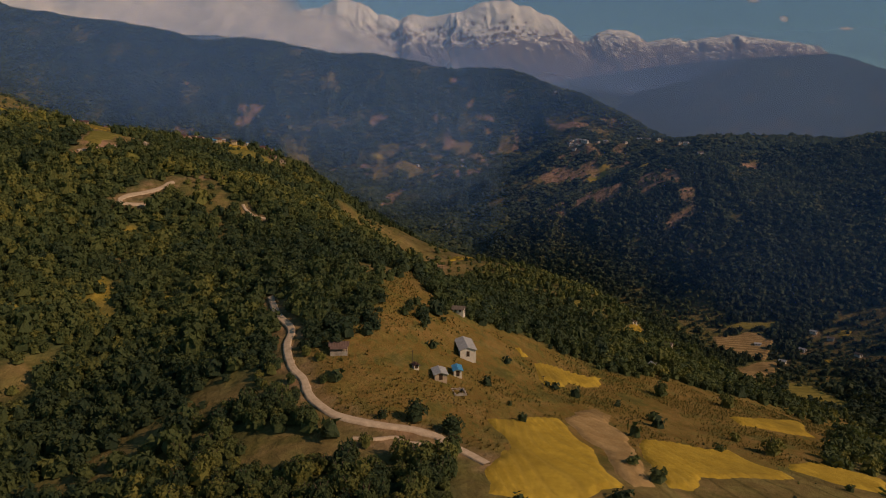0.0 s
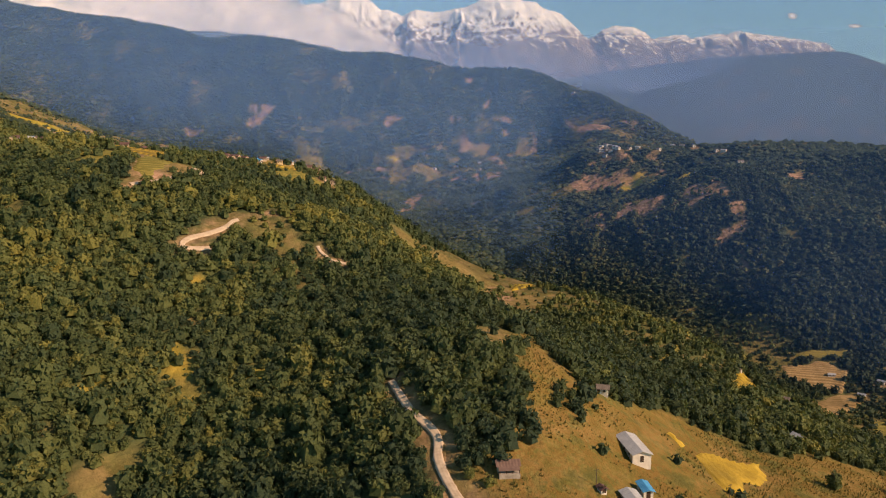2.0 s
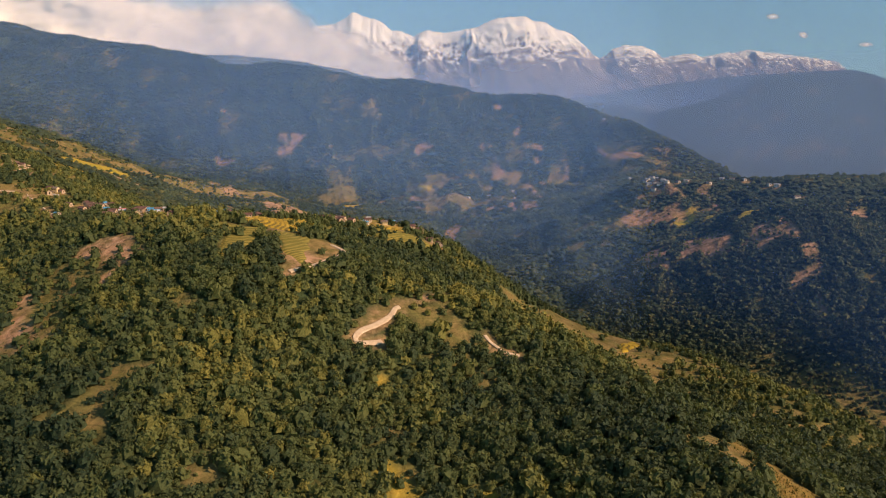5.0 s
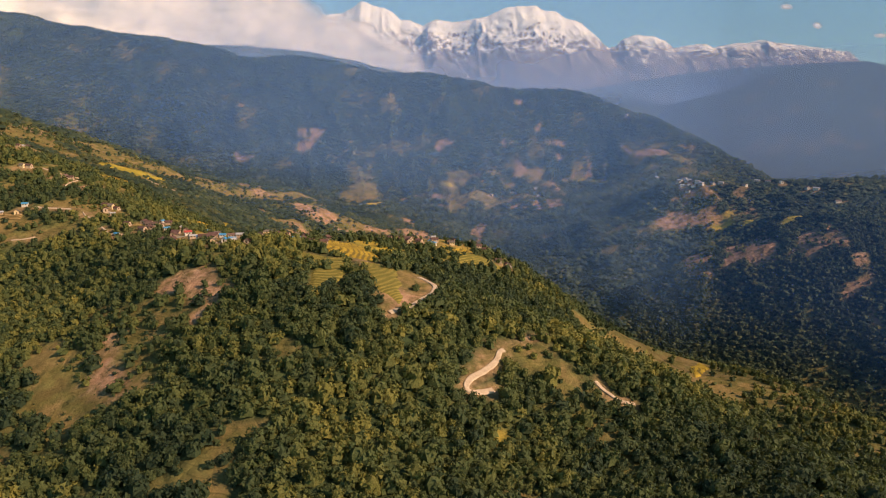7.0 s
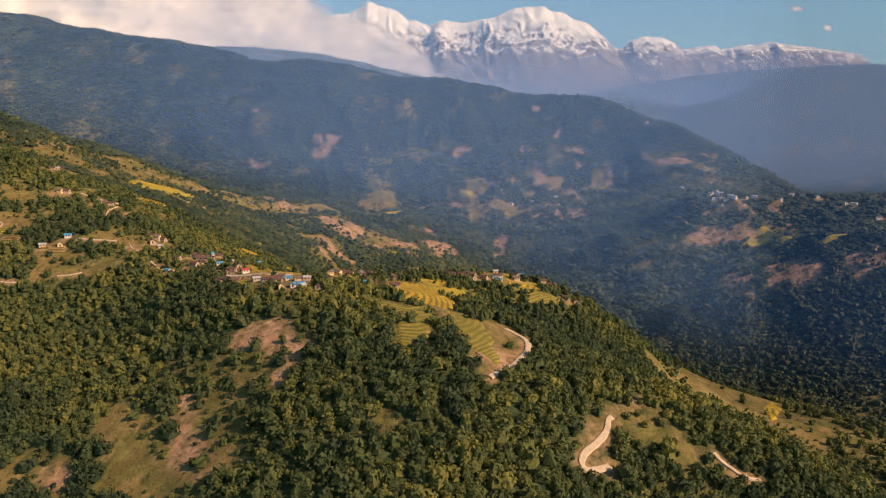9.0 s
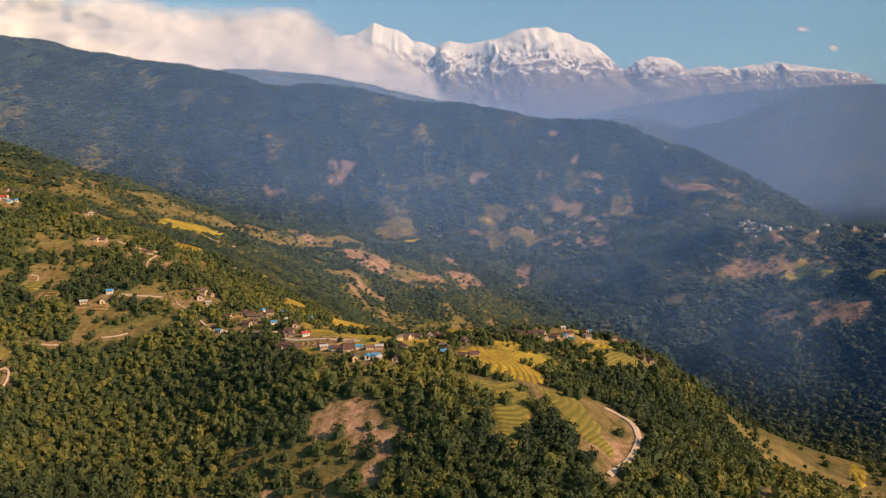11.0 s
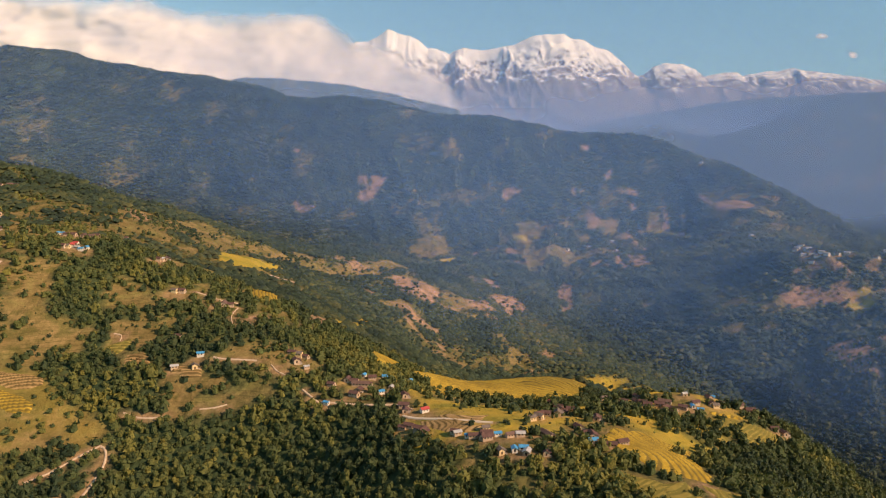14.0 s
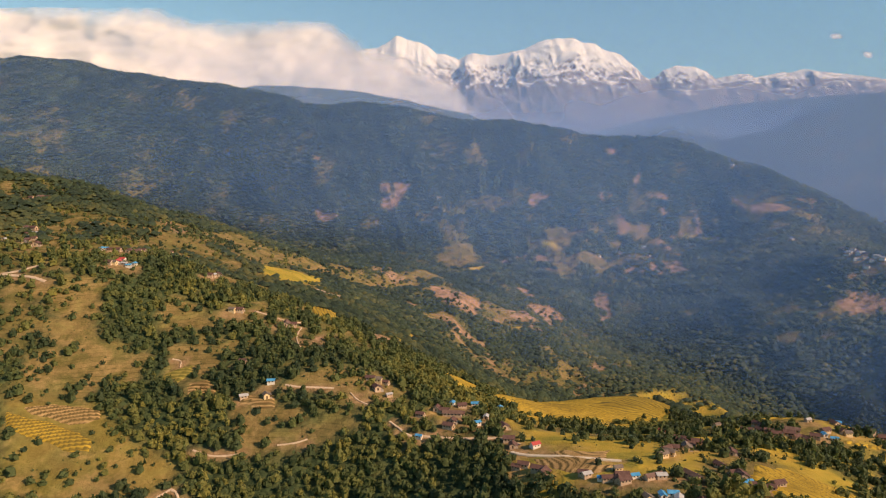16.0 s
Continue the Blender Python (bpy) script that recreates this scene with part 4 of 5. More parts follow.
def mountain(name, x0, x1, y_crest, depth, foot, label, seed):
    cx, cz = np.array(CREST, float).T
    xs, vs = np.arange(x0, x1, 6.0), np.concatenate([np.linspace(-0.1, 0, 4), np.linspace(0.006, 1, 130)])
    x, v = [a.ravel() for a in np.meshgrid(xs, vs)]
    down = np.clip(v, 0, 1)
    crest = np.interp(x, cx, cz) + fbm(x, x * 0, 40, 3, seed) * 5
    y = y_crest - depth * v
    bx, by = x + fbm(x, y, 420, 4, seed + 5) * 190, y + fbm(x, y, 300, 3, seed + 7) * 110
    spurs = (ridged(bx + by * 0.7, by * 0.6, 420, 6, seed) - 0.5) * 165 + (ridged(bx - by * 0.6, by * 0.8, 130, 5, seed + 9) - 0.5) * 40
    z = foot + (crest - foot) * (1 - down) ** 0.95 + spurs * np.minimum(1, down * 5) * (1 - down) ** 0.4
    z = np.where(v < 0, crest + v * 2500, np.minimum(z, crest - down * 40))
    ob = sheet(name, np.stack([x, y, z], 1), grid_faces(len(vs), len(xs)), SNOW)
    return tagged(ob, label, "mountain", kind="structure")


mountain("snow_mountain", -1700, -235, 5165, 760, 520, "sunlit snow-covered mountain peak rising behind the cloud bank", 91)
mountain("snow_mountain", -262, 2600, 5150, 800, 480, "snow-capped rocky mountain massif behind the blue ridges", 95)

# haze between the ridges: added upright sheets, tinted blue, that thin out upward
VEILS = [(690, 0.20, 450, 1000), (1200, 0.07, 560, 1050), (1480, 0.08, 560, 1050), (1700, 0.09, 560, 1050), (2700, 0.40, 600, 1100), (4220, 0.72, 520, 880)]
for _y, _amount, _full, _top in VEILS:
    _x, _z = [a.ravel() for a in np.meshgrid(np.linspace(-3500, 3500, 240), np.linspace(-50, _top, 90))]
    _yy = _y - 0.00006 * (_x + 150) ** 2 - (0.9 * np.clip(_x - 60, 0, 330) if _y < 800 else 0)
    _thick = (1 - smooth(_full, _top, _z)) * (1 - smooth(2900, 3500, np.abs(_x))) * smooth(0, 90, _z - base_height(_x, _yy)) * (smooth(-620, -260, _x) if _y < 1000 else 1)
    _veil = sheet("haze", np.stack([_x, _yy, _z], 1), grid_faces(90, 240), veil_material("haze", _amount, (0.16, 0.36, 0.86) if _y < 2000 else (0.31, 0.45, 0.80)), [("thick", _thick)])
    tagged(_veil, "thin see-through blue sheet standing in for valley haze", "haze", kind="structure")


def cloud(x0, x1, z0, z1, y, top, label):
    """A bank of cloud: a bellied sheet that thins out to its ragged edges."""
    u, v = [a.ravel() for a in np.meshgrid(np.linspace(0, 1, 150), np.linspace(0, 1, 60))]
    x, z = x0 + (x1 - x0) * u, z0 + (z1 - z0) * v
    thick = top(u, v)
    size = z1 - z0
    yy = y + 0.75 * (z - z0) + 0.10 * size * fbm(x * 0.55, z, 0.36 * size, 5, 50)
    return tagged(sheet("cloud", np.stack([x, yy, z], 1), grid_faces(60, 150), CLOUD, [("thick", thick)]), label, "cloud", kind="structure")


BANK_TOP = [(0.0, 1.05), (0.16, 1.02), (0.35, 0.93), (0.48, 0.86), (0.54, 0.82), (0.60, 0.85), (0.69, 0.84), (0.73, 0.74), (0.77, 0.60), (0.90, 0.44), (0.98, 0.22), (1.0, 0.1)]


def bank(u, v):
    top = np.interp(u, *np.array(BANK_TOP).T)
    return np.clip(0.34 + (top - v) * 5.0, -1, 1.15) - smooth(0.92, 1.0, u) * 0.7 - 0.5 * smooth(0.12, 0.0, v)


cloud(-3300, -150, 600, 1420, 4280, bank, "long bank of cream-lit cloud behind the ridge")
def puff(u, v):
    return 1.05 - 2.9 * np.sqrt((u - 0.5) ** 2 + (v - 0.5) ** 2)


for _x, _z, _w, _h in ((2040, 1015, 110, 80), (2410, 955, 150, 50), (1850, 1120, 130, 70)):
    cloud(_x - _w / 2, _x + _w / 2, _z - _h / 2, _z + _h / 2, 4500, puff, "small isolated puff of cloud in blue sky")

# ---- fields, tracks and houses ----
def field(kind, corners, material, label, category):
    """A crop on small level steps cut into the slope."""
    lo, hi = corners.min(0) - 5, corners.max(0) + 5
    area = (hi - lo).prod()
    step = 0.7 if area < 9000 else 1.2
    xs, ys = np.arange(lo[0], hi[0], step), np.arange(lo[1], hi[1], step)
    gx, gy = [a.ravel() for a in np.meshgrid(xs, ys)]
    deep = inside(gx, gy, corners)[1]
    h = ground(gx, gy) + fbm(gx, gy, 25, 2, 44) * 0.5
    centre = corners.mean(0)
    near = ground(centre[0] + np.array([-6, 6, 0, 0]), centre[1] + np.array([0, 0, -6, 6]))
    rise = float(np.clip(math.hypot(near[1] - near[0], near[3] - near[2]) / 12 * 3.4, 0.3, 1.1))
    rise = rise * 0.9 if centre[0] < -400 else rise
    part_of = h / rise - np.floor(h / rise)
    flat = (np.floor(h / rise) + 1 + smooth(0.72, 0.98, part_of)) * rise - rise * 0.15
    z = ground(gx, gy) - 0.25 + (flat - h + 0.5) * smooth(0.0, 3.0, deep)
    F = grid_faces(len(ys), len(xs))
    F = F[deep[F].mean(1) > 0]
    if len(F) < 4:
        return None
    used, back = np.unique(F, return_inverse=True)
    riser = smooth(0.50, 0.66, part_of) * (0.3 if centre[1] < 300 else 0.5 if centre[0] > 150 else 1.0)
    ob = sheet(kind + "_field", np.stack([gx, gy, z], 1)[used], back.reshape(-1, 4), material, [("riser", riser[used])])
    return tagged(ob, label, category, group=kind + " fields")


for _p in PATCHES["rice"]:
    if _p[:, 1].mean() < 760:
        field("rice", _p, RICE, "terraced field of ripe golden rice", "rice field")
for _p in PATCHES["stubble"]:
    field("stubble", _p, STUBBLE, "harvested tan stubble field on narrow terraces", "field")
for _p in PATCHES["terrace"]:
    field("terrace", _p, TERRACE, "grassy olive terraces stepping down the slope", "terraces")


def smooth_line(points, step):
    """Evenly spaced places along a softly bent line."""
    p = np.array(points, float)
    p = np.vstack([2 * p[0] - p[1], p, 2 * p[-1] - p[-2]])
    out = []
    for a, b, c, d in zip(p[:-3], p[1:-2], p[2:-1], p[3:]):
        n = max(2, int(np.linalg.norm(c - b) / step))
        for t in np.linspace(0, 1, n, endpoint=False):
            out.append(0.5 * (2 * b + (c - a) * t + (2 * a - 5 * b + 4 * c - d) * t * t + (3 * b - a - 3 * c + d) * t ** 3))
    return np.array(out + [p[-2]])


def track(kind, width, points, seed):
    """A cut road: level across, with worn wheel lines and a crumbling edge."""
    line = smooth_line(points, 1.6)
    way = np.gradient(line, axis=0)
    way /= np.linalg.norm(way, axis=1)[:, None] + 1e-9
    side = np.stack([way[:, 1], -way[:, 0]], 1)
    rng = np.random.default_rng(seed)
    across = np.array([-0.62, -0.5, -0.3, -0.12, 0.12, 0.3, 0.5, 0.62])
    dip = np.array([-0.5, 0.05, -0.04, 0.06, 0.06, -0.04, 0.05, -0.5])
    wide = width * (1 + 0.18 * fbm(line[:, 0], line[:, 1], 12, 3, seed))
    P = line[:, None] + side[:, None] * (across[None, :, None] * wide[:, None, None])
    P[:, [0, -1]] += rng.normal(0, 0.12, (len(line), 2, 2))
    level = ground(line[:, 0], line[:, 1])
    own = ground(P[..., 0].ravel(), P[..., 1].ravel()).reshape(P.shape[:2])
    z = np.maximum(own, level[:, None] * 0.5 + own * 0.5) + 0.45 + dip
    V = np.concatenate([P.reshape(-1, 2), z.reshape(-1, 1)], 1)
    ob = sheet(kind, V, grid_faces(len(line), len(across)), PAVING if kind == "paved_path" else DIRT)
    label = {"dirt_road": "pale rutted dirt road cut into the hillside", "footpath": "narrow worn earth footpath", "paved_path": "pale concrete path through the village"}[kind]
    return tagged(ob, label, kind.replace("_", " "), kind="structure")


for _k, (_kind, _width, _points) in enumerate(TRACKS):
    track(_kind, _width, _points, 200 + _k)


def part(name, bm, material, parent, label=""):
    me = bpy.data.meshes.new(name)
    bm.to_mesh(me)
    bm.free()
    me.materials.append(material)
    ob = new(name, me)
    ob.parent = parent
    return tagged(ob, label)


def box(x0, x1, y0, y1, z0, z1, bm=None, bevel=0.0):
    bm = bm or bmesh.new()
    made = bmesh.ops.create_cube(bm, size=1, matrix=Matrix.Translation(((x0 + x1) / 2, (y0 + y1) / 2, (z0 + z1) / 2)) @ Matrix.Diagonal((x1 - x0, y1 - y0, z1 - z0, 1)))
    if bevel:
        bmesh.ops.bevel(bm, geom=list({e for v in made["verts"] for e in v.link_edges}), offset=bevel, segments=1, affect="EDGES")
    return bm


def prism(profile, y0, y1):
    """A profile in x and z drawn out along y."""
    bm = bmesh.new()
    rings = [[bm.verts.new((x, y, z)) for x, z in profile] for y in (y0, y1)]
    n = len(profile)
    for i in range(n):
        bm.faces.new((rings[0][i], rings[0][(i + 1) % n], rings[1][(i + 1) % n], rings[1][i]))
    bm.faces.new(rings[0])
    bm.faces.new(rings[1][::-1])
    bmesh.ops.recalc_face_normals(bm, faces=bm.faces)
    return bm


def ribbed_slope(w, y0, y1, z_eave, z_ridge, side, ribs):
    """One half of a corrugated or coursed roof: a thin waved slab."""
    x_eave = side * (w / 2 + 0.4)
    z_out = z_eave - 0.4 * (z_ridge - z_eave) / (w / 2)
    ys = np.linspace(y0, y1, 2 * ribs + 1)
    bm = bmesh.new()
    rows = []
    for k, y in enumerate(ys):
        up = 0.035 if k % 2 else -0.035
        rows.append([bm.verts.new((x, y, z)) for x, z in ((0.0, z_ridge + up), (x_eave, z_out + up), (x_eave, z_out + up - 0.1), (0.0, z_ridge + up - 0.1))])
    for a, b in zip(rows[:-1], rows[1:]):
        for i in range(4):
            bm.faces.new((a[i], a[(i + 1) % 4], b[(i + 1) % 4], b[i]))
    bm.faces.new(rows[0])
    bm.faces.new(rows[-1][::-1])
    bmesh.ops.recalc_face_normals(bm, faces=bm.faces)
    return bm


def house(name, w, l, wall_h, rise, roof, wall, label, group, porch=True, openings=3, ribs=9):
    """A small gabled hill house: walls, two roof slopes, door, shutters, porch roof on posts."""
    root = tagged(new(name), label, "house" if "shed" not in name else "shed", group)
    part("wall", prism([(-w / 2, -2.2), (w / 2, -2.2), (w / 2, wall_h), (0, wall_h + rise), (-w / 2, wall_h)], -l / 2, l / 2), wall, root)
    for side in (-1, 1):
        part("roof", ribbed_slope(w, -l / 2 - 0.5, l / 2 + 0.5, wall_h + 0.08, wall_h + rise + 0.08, side, ribs), roof, root, "weathered roof slope")
    part("door", box(-0.5, 0.5, -l / 2 - 0.06, -l / 2 + 0.05, 0.0, 1.75), TIMBER, root, "dark timber door")
    for k in range(openings):
        y = -l / 2 + l * (k + 0.7) / (openings + 0.4)
        for side in (-1, 1):
            x = side * w / 2
            frame_ = part("window", box(x - 0.07, x + 0.07, y - 0.42, y + 0.42, wall_h * 0.42, wall_h * 0.42 + 0.8), TIMBER, root, "small dark timber window")
            part("pane", box(x - 0.085, x + 0.085, y - 0.3, y + 0.3, wall_h * 0.42 + 0.12, wall_h * 0.42 + 0.7), GLASSY, frame_)
    if wall_h > 3.0:
        for x in (-w / 4, w / 4):
            part("window", box(x - 0.4, x + 0.4, -l / 2 - 0.06, -l / 2 + 0.05, wall_h - 1.3, wall_h - 0.4), TIMBER, root, "small dark timber window")
    if porch:
        z = min(wall_h - 0.3, 2.4)
        slab = prism([(w / 2 - 0.05, z + 0.3), (w / 2 + 1.7, z - 0.25), (w / 2 + 1.7, z - 0.33), (w / 2 - 0.05, z + 0.2)], -l / 2, l / 2)
        part("porch_roof", slab, roof, root)
        for y in np.linspace(-l / 2 + 0.2, l / 2 - 0.2, 4):
            part("post", box(w / 2 + 1.5, w / 2 + 1.62, y - 0.06, y + 0.06, -1.2, z - 0.22), TIMBER, root)
        part("veranda", box(w / 2 - 0.02, w / 2 + 1.8, -l / 2, l / 2, -2.0, 0.12), STONE, root, "raised stone veranda")
    return root


PLANS = {
    "brown": (4.1, 6.2, 2.3, 1.3, "mud", "low mud house with a dark brown slate roof", True, 3),
    "long": (4.0, 12.0, 2.3, 1.3, "mud", "long mud house with a rust-brown roof and veranda", True, 5),
    "blue": (3.4, 4.8, 2.0, 0.9, "white", "low house under a bright blue tin roof", False, 2),
    "red": (3.8, 5.6, 2.5, 1.2, "white", "whitewashed house with a red painted tin roof", True, 2),
    "grey": (3.6, 5.0, 2.1, 0.9, "mud", "low house with a pale grey corrugated tin roof", False, 2),
    "cream": (3.8, 5.2, 2.7, 1.3, "cream", "cream-plastered two-storey house with a slate roof", True, 2),
}


def set_down(ob, x, y, turn, lift=0.3):
    z = float(ground([x], [y])[0])
    ob.matrix_basis = pose(x, y, z + lift, 0, 0, turn)
    return ob


for _kind, _places in HOMES.items():
    _w, _l, _h, _r, _wall, _label, _porch, _n = PLANS[_kind]
    _small = Matrix.Scale(0.74, 4)
    _first = house("village_house", _w, _l, _h, _r, ROOFS[_kind], WALLS[_wall], _label, "village houses", _porch, _n)
    for _k, (_x, _y, _turn) in enumerate(_places):
        _turn = 90 + _turn if _k % 3 else _turn
        if _k == 0:
            set_down(_first, _x, _y, _turn)
            _first.matrix_basis = _first.matrix_basis @ _small
        else:
            _z = float(ground([_x], [_y])[0]) + 0.3
            copy_thing(_first, pose(_x, _y, _z, 0, 0, _turn) @ Matrix.Scale(0.85 + 0.06 * (_k % 5), 4))

# the farm on the open slope
set_down(house("farm_shed", 5.2, 13.0, 2.3, 0.9, ROOFS["grey"], WALLS["white"], "long whitewashed farm shed with a pale grey tin roof", "farm buildings", False, 3, 20), 7.5, 237.5, 6)
set_down(house("farm_shed", 3.6, 6.0, 1.7, 0.6, ROOFS["grey"], WALLS["mud"], "small open mud shed with a pale tin roof", "farm buildings", False, 1, 9), -1, 206, 8)
set_down(house("farm_shed", 2.4, 5.0, 1.9, 0.4, ROOFS["blue"], WALLS["white"], "small hut with a blue tin roof beside the shed", "farm buildings", False, 1, 9), 4.3, 214, 4)
set_down(house("farm_shed", 1.5, 1.8, 1.1, 0.4, ROOFS["brown"], WALLS["white"], "tiny stone store with a brown roof on the dry slope", "farm buildings", False, 1, 4), -8, 207, 20)
set_down(house("hill_house", 2.8, 5.0, 1.5, 0.8, ROOFS["long"], WALLS["mud"], "small rust-roofed mud house with a porch beside the road", "farm buildings", True, 3, 8), -30.5, 208, -84)
set_down(house("hill_house", 3.0, 4.2, 1.9, 0.9, ROOFS["cream"], WALLS["white"], "small whitewashed house at the edge of the trees", "farm buildings", False, 2, 8), 6, 272, 75)
for _k, (_x, _y, _turn) in enumerate(VALLEY_HOMES):
    _big = 1.45 if _y > 1000 else 1.0
    set_down(house("valley_house", 3.0 * _big, 5.4 * _big, 1.6 * _big, 0.8 * _big, ROOFS["grey" if _k % 2 else "cream"], WALLS["white"], "small pale house on the valley side" if _k % 2 else "small whitewashed house with a slate roof", "valley houses", False, 2, 5), _x, _y, _turn)



def utility_pole(x, y, tall):
    root = tagged(new("utility_pole"), "thin weathered wooden pole on the dry slope", "pole", "poles")
    bm = bmesh.new()
    bmesh.ops.create_cone(bm, cap_ends=True, segments=8, radius1=0.11, radius2=0.08, depth=tall, matrix=Matrix.Translation((0, 0, tall / 2 - 0.5)))
    part("shaft", bm, BARK, root)
    part("crossarm", box(-0.6, 0.6, -0.05, 0.05, tall - 0.9, tall - 0.78), BARK, root)
    set_down(root, x, y, 20, 0)


for _x, _y in ((-9, 209), (3, 190), (33, 232)):
    utility_pole(_x, _y, 5.0)


def ruin(x, y, turn):
    """Low roofless stone walls in courses."""
    root = tagged(new("stone_ruin"), "low roofless stone walls beside the farm huts", "ruin")
    rng = np.random.default_rng(8)
    stone = None
    for x0, y0, x1, y1 in ((-1.6, -2.2, 1.6, -2.2), (1.6, -2.2, 1.6, 2.2), (1.6, 2.2, -1.6, 2.2), (-1.6, 2.2, -1.6, -2.2)):
        n = int(math.hypot(x1 - x0, y1 - y0) / 0.4)
        for k in range(n):
            for c in range(3):
                if c == 2 and rng.random() < 0.4:
                    continue
                t = (k + 0.5 * (c % 2)) / n
                if stone is None:
                    stone = part("stone", box(-0.22, 0.22, -0.22, 0.22, -0.14, 0.14, bevel=0.04), STONE, root)
                    ob = stone
                else:
                    ob = new("stone", stone.data)
                    ob.parent = root
                ob.matrix_basis = pose(x0 + (x1 - x0) * t, y0 + (y1 - y0) * t, 0.14 + 0.28 * c, *rng.uniform(-6, 6, 3))
    set_down(root, x, y, turn, 0)


ruin(4.5, 199, 12)

# ---- woods ----
def leafy_shape(seed, leaves, size):
    """A full broadleaf crown: leaf sprays laid over rounded lumps, round a shaded heart."""
    rng = np.random.default_rng(seed)
    V, F = cap_shape(seed * 31 + 7, 5)
    V, F = [V * (0.78, 0.78, 0.9)], [F]
    base = len(V[0])
    lumps = [(np.array((0, 0, 0.52)), 0.34)]
    for k in range(5):
        a, r = k * math.tau / 5 + rng.uniform(-0.45, 0.45), rng.uniform(0.18, 0.30)
        lumps.append((np.array((r * math.cos(a), r * math.sin(a), rng.uniform(0.26, 0.56))), rng.uniform(0.20, 0.28)))
    for k in range(leaves):
        centre, r = lumps[k % 6]
        way = rng.normal(0, 1, 3) + (centre - (0, 0, 0.4)) * 2.2
        way[2] = abs(way[2]) - 0.25
        way /= np.linalg.norm(way)
        p = centre + way * r * rng.uniform(0.85, 1.12)
        lie = way + rng.normal(0, 0.42, 3)
        lie /= np.linalg.norm(lie)
        a = np.cross(lie, rng.normal(0, 1, 3))
        a /= np.linalg.norm(a) + 1e-6
        b = np.cross(lie, a)
        s = size * rng.uniform(0.6, 1.35)
        V.append(np.array([p + a * s, p - a * s * 0.5 + b * s * 0.87, p - a * s * 0.5 - b * s * 0.87]))
        F.append(np.array([[base, base + 1, base + 2]]))
        base += 3
    return np.concatenate(V), np.concatenate(F)


def low_cap(seed):
    """A crown far off in closed forest: one uneven ring and a top."""
    rng = np.random.default_rng(seed)
    turn = rng.uniform(0, 1)
    V = []
    for k in range(6):
        a, r = turn + k * math.tau / 6, rng.uniform(0.44, 0.64)
        V.append((r * math.cos(a), r * math.sin(a), (0.10 if k % 2 else 0.32) + rng.uniform(-0.06, 0.1)))
    V.append((rng.uniform(-0.2, 0.2), rng.uniform(-0.2, 0.2), rng.uniform(0.62, 0.85)))
    return np.array(V), np.array([[k, (k + 1) % 6, 6] for k in range(6)])


def tuft_shape(seed):
    """A cheap lumpy crown for trees far off: an uneven eight-sided bud."""
    rng = np.random.default_rng(seed)
    ring = [(math.cos(a), math.sin(a)) for a in np.arange(4) * math.tau / 4 + rng.uniform(0, 1)]
    V = [(c * rng.uniform(0.44, 0.6), s * rng.uniform(0.44, 0.6), rng.uniform(0.35, 0.55)) for c, s in ring]
    V += [(rng.uniform(-0.15, 0.15), rng.uniform(-0.15, 0.15), rng.uniform(0.78, 0.95)), (0, 0, -0.2)]
    F = [[i, (i + 1) % 4, 4] for i in range(4)] + [[(i + 1) % 4, i, 5] for i in range(4)]
    return np.array(V), np.array(F)


def cap_shape(seed, sides=6):
    """The sunlit cap of a crown in closed forest: a lumpy dome of two uneven rings and a top."""
    rng = np.random.default_rng(seed)
    turn = rng.uniform(0, 1)
    V = []
    for low, high, wide in ((0.0, 0.16, 0.58), (0.44, 0.66, 0.42)):
        for k in range(sides):
            a, r = turn + (k + rng.uniform(-0.3, 0.3)) * math.tau / sides, wide * rng.uniform(0.78, 1.12)
            V.append((r * math.cos(a), r * math.sin(a), rng.uniform(low, high)))
    V.append((rng.uniform(-0.12, 0.12), rng.uniform(-0.12, 0.12), rng.uniform(0.74, 0.9)))
    F = []
    for k in range(sides):
        n = (k + 1) % sides
        F += [[k, n, sides + n], [k, sides + n, sides + k], [sides + k, sides + n, 2 * sides]]
    return np.array(V), np.array(F)


def scatter(x0, x1, y0, y1, step, seed, keep):
    """Jittered places on the land where keep(x, y) exceeds a random draw."""
    rng = np.random.default_rng(seed)
    gx, gy = np.meshgrid(np.arange(x0, x1, step), np.arange(y0, y1, step))
    x = gx.ravel() + rng.uniform(-0.5, 0.5, gx.size) * step
    y = gy.ravel() + rng.uniform(-0.5, 0.5, gx.size) * step
    ok = keep(x, y) > rng.random(len(x))
    return x[ok], y[ok], rng


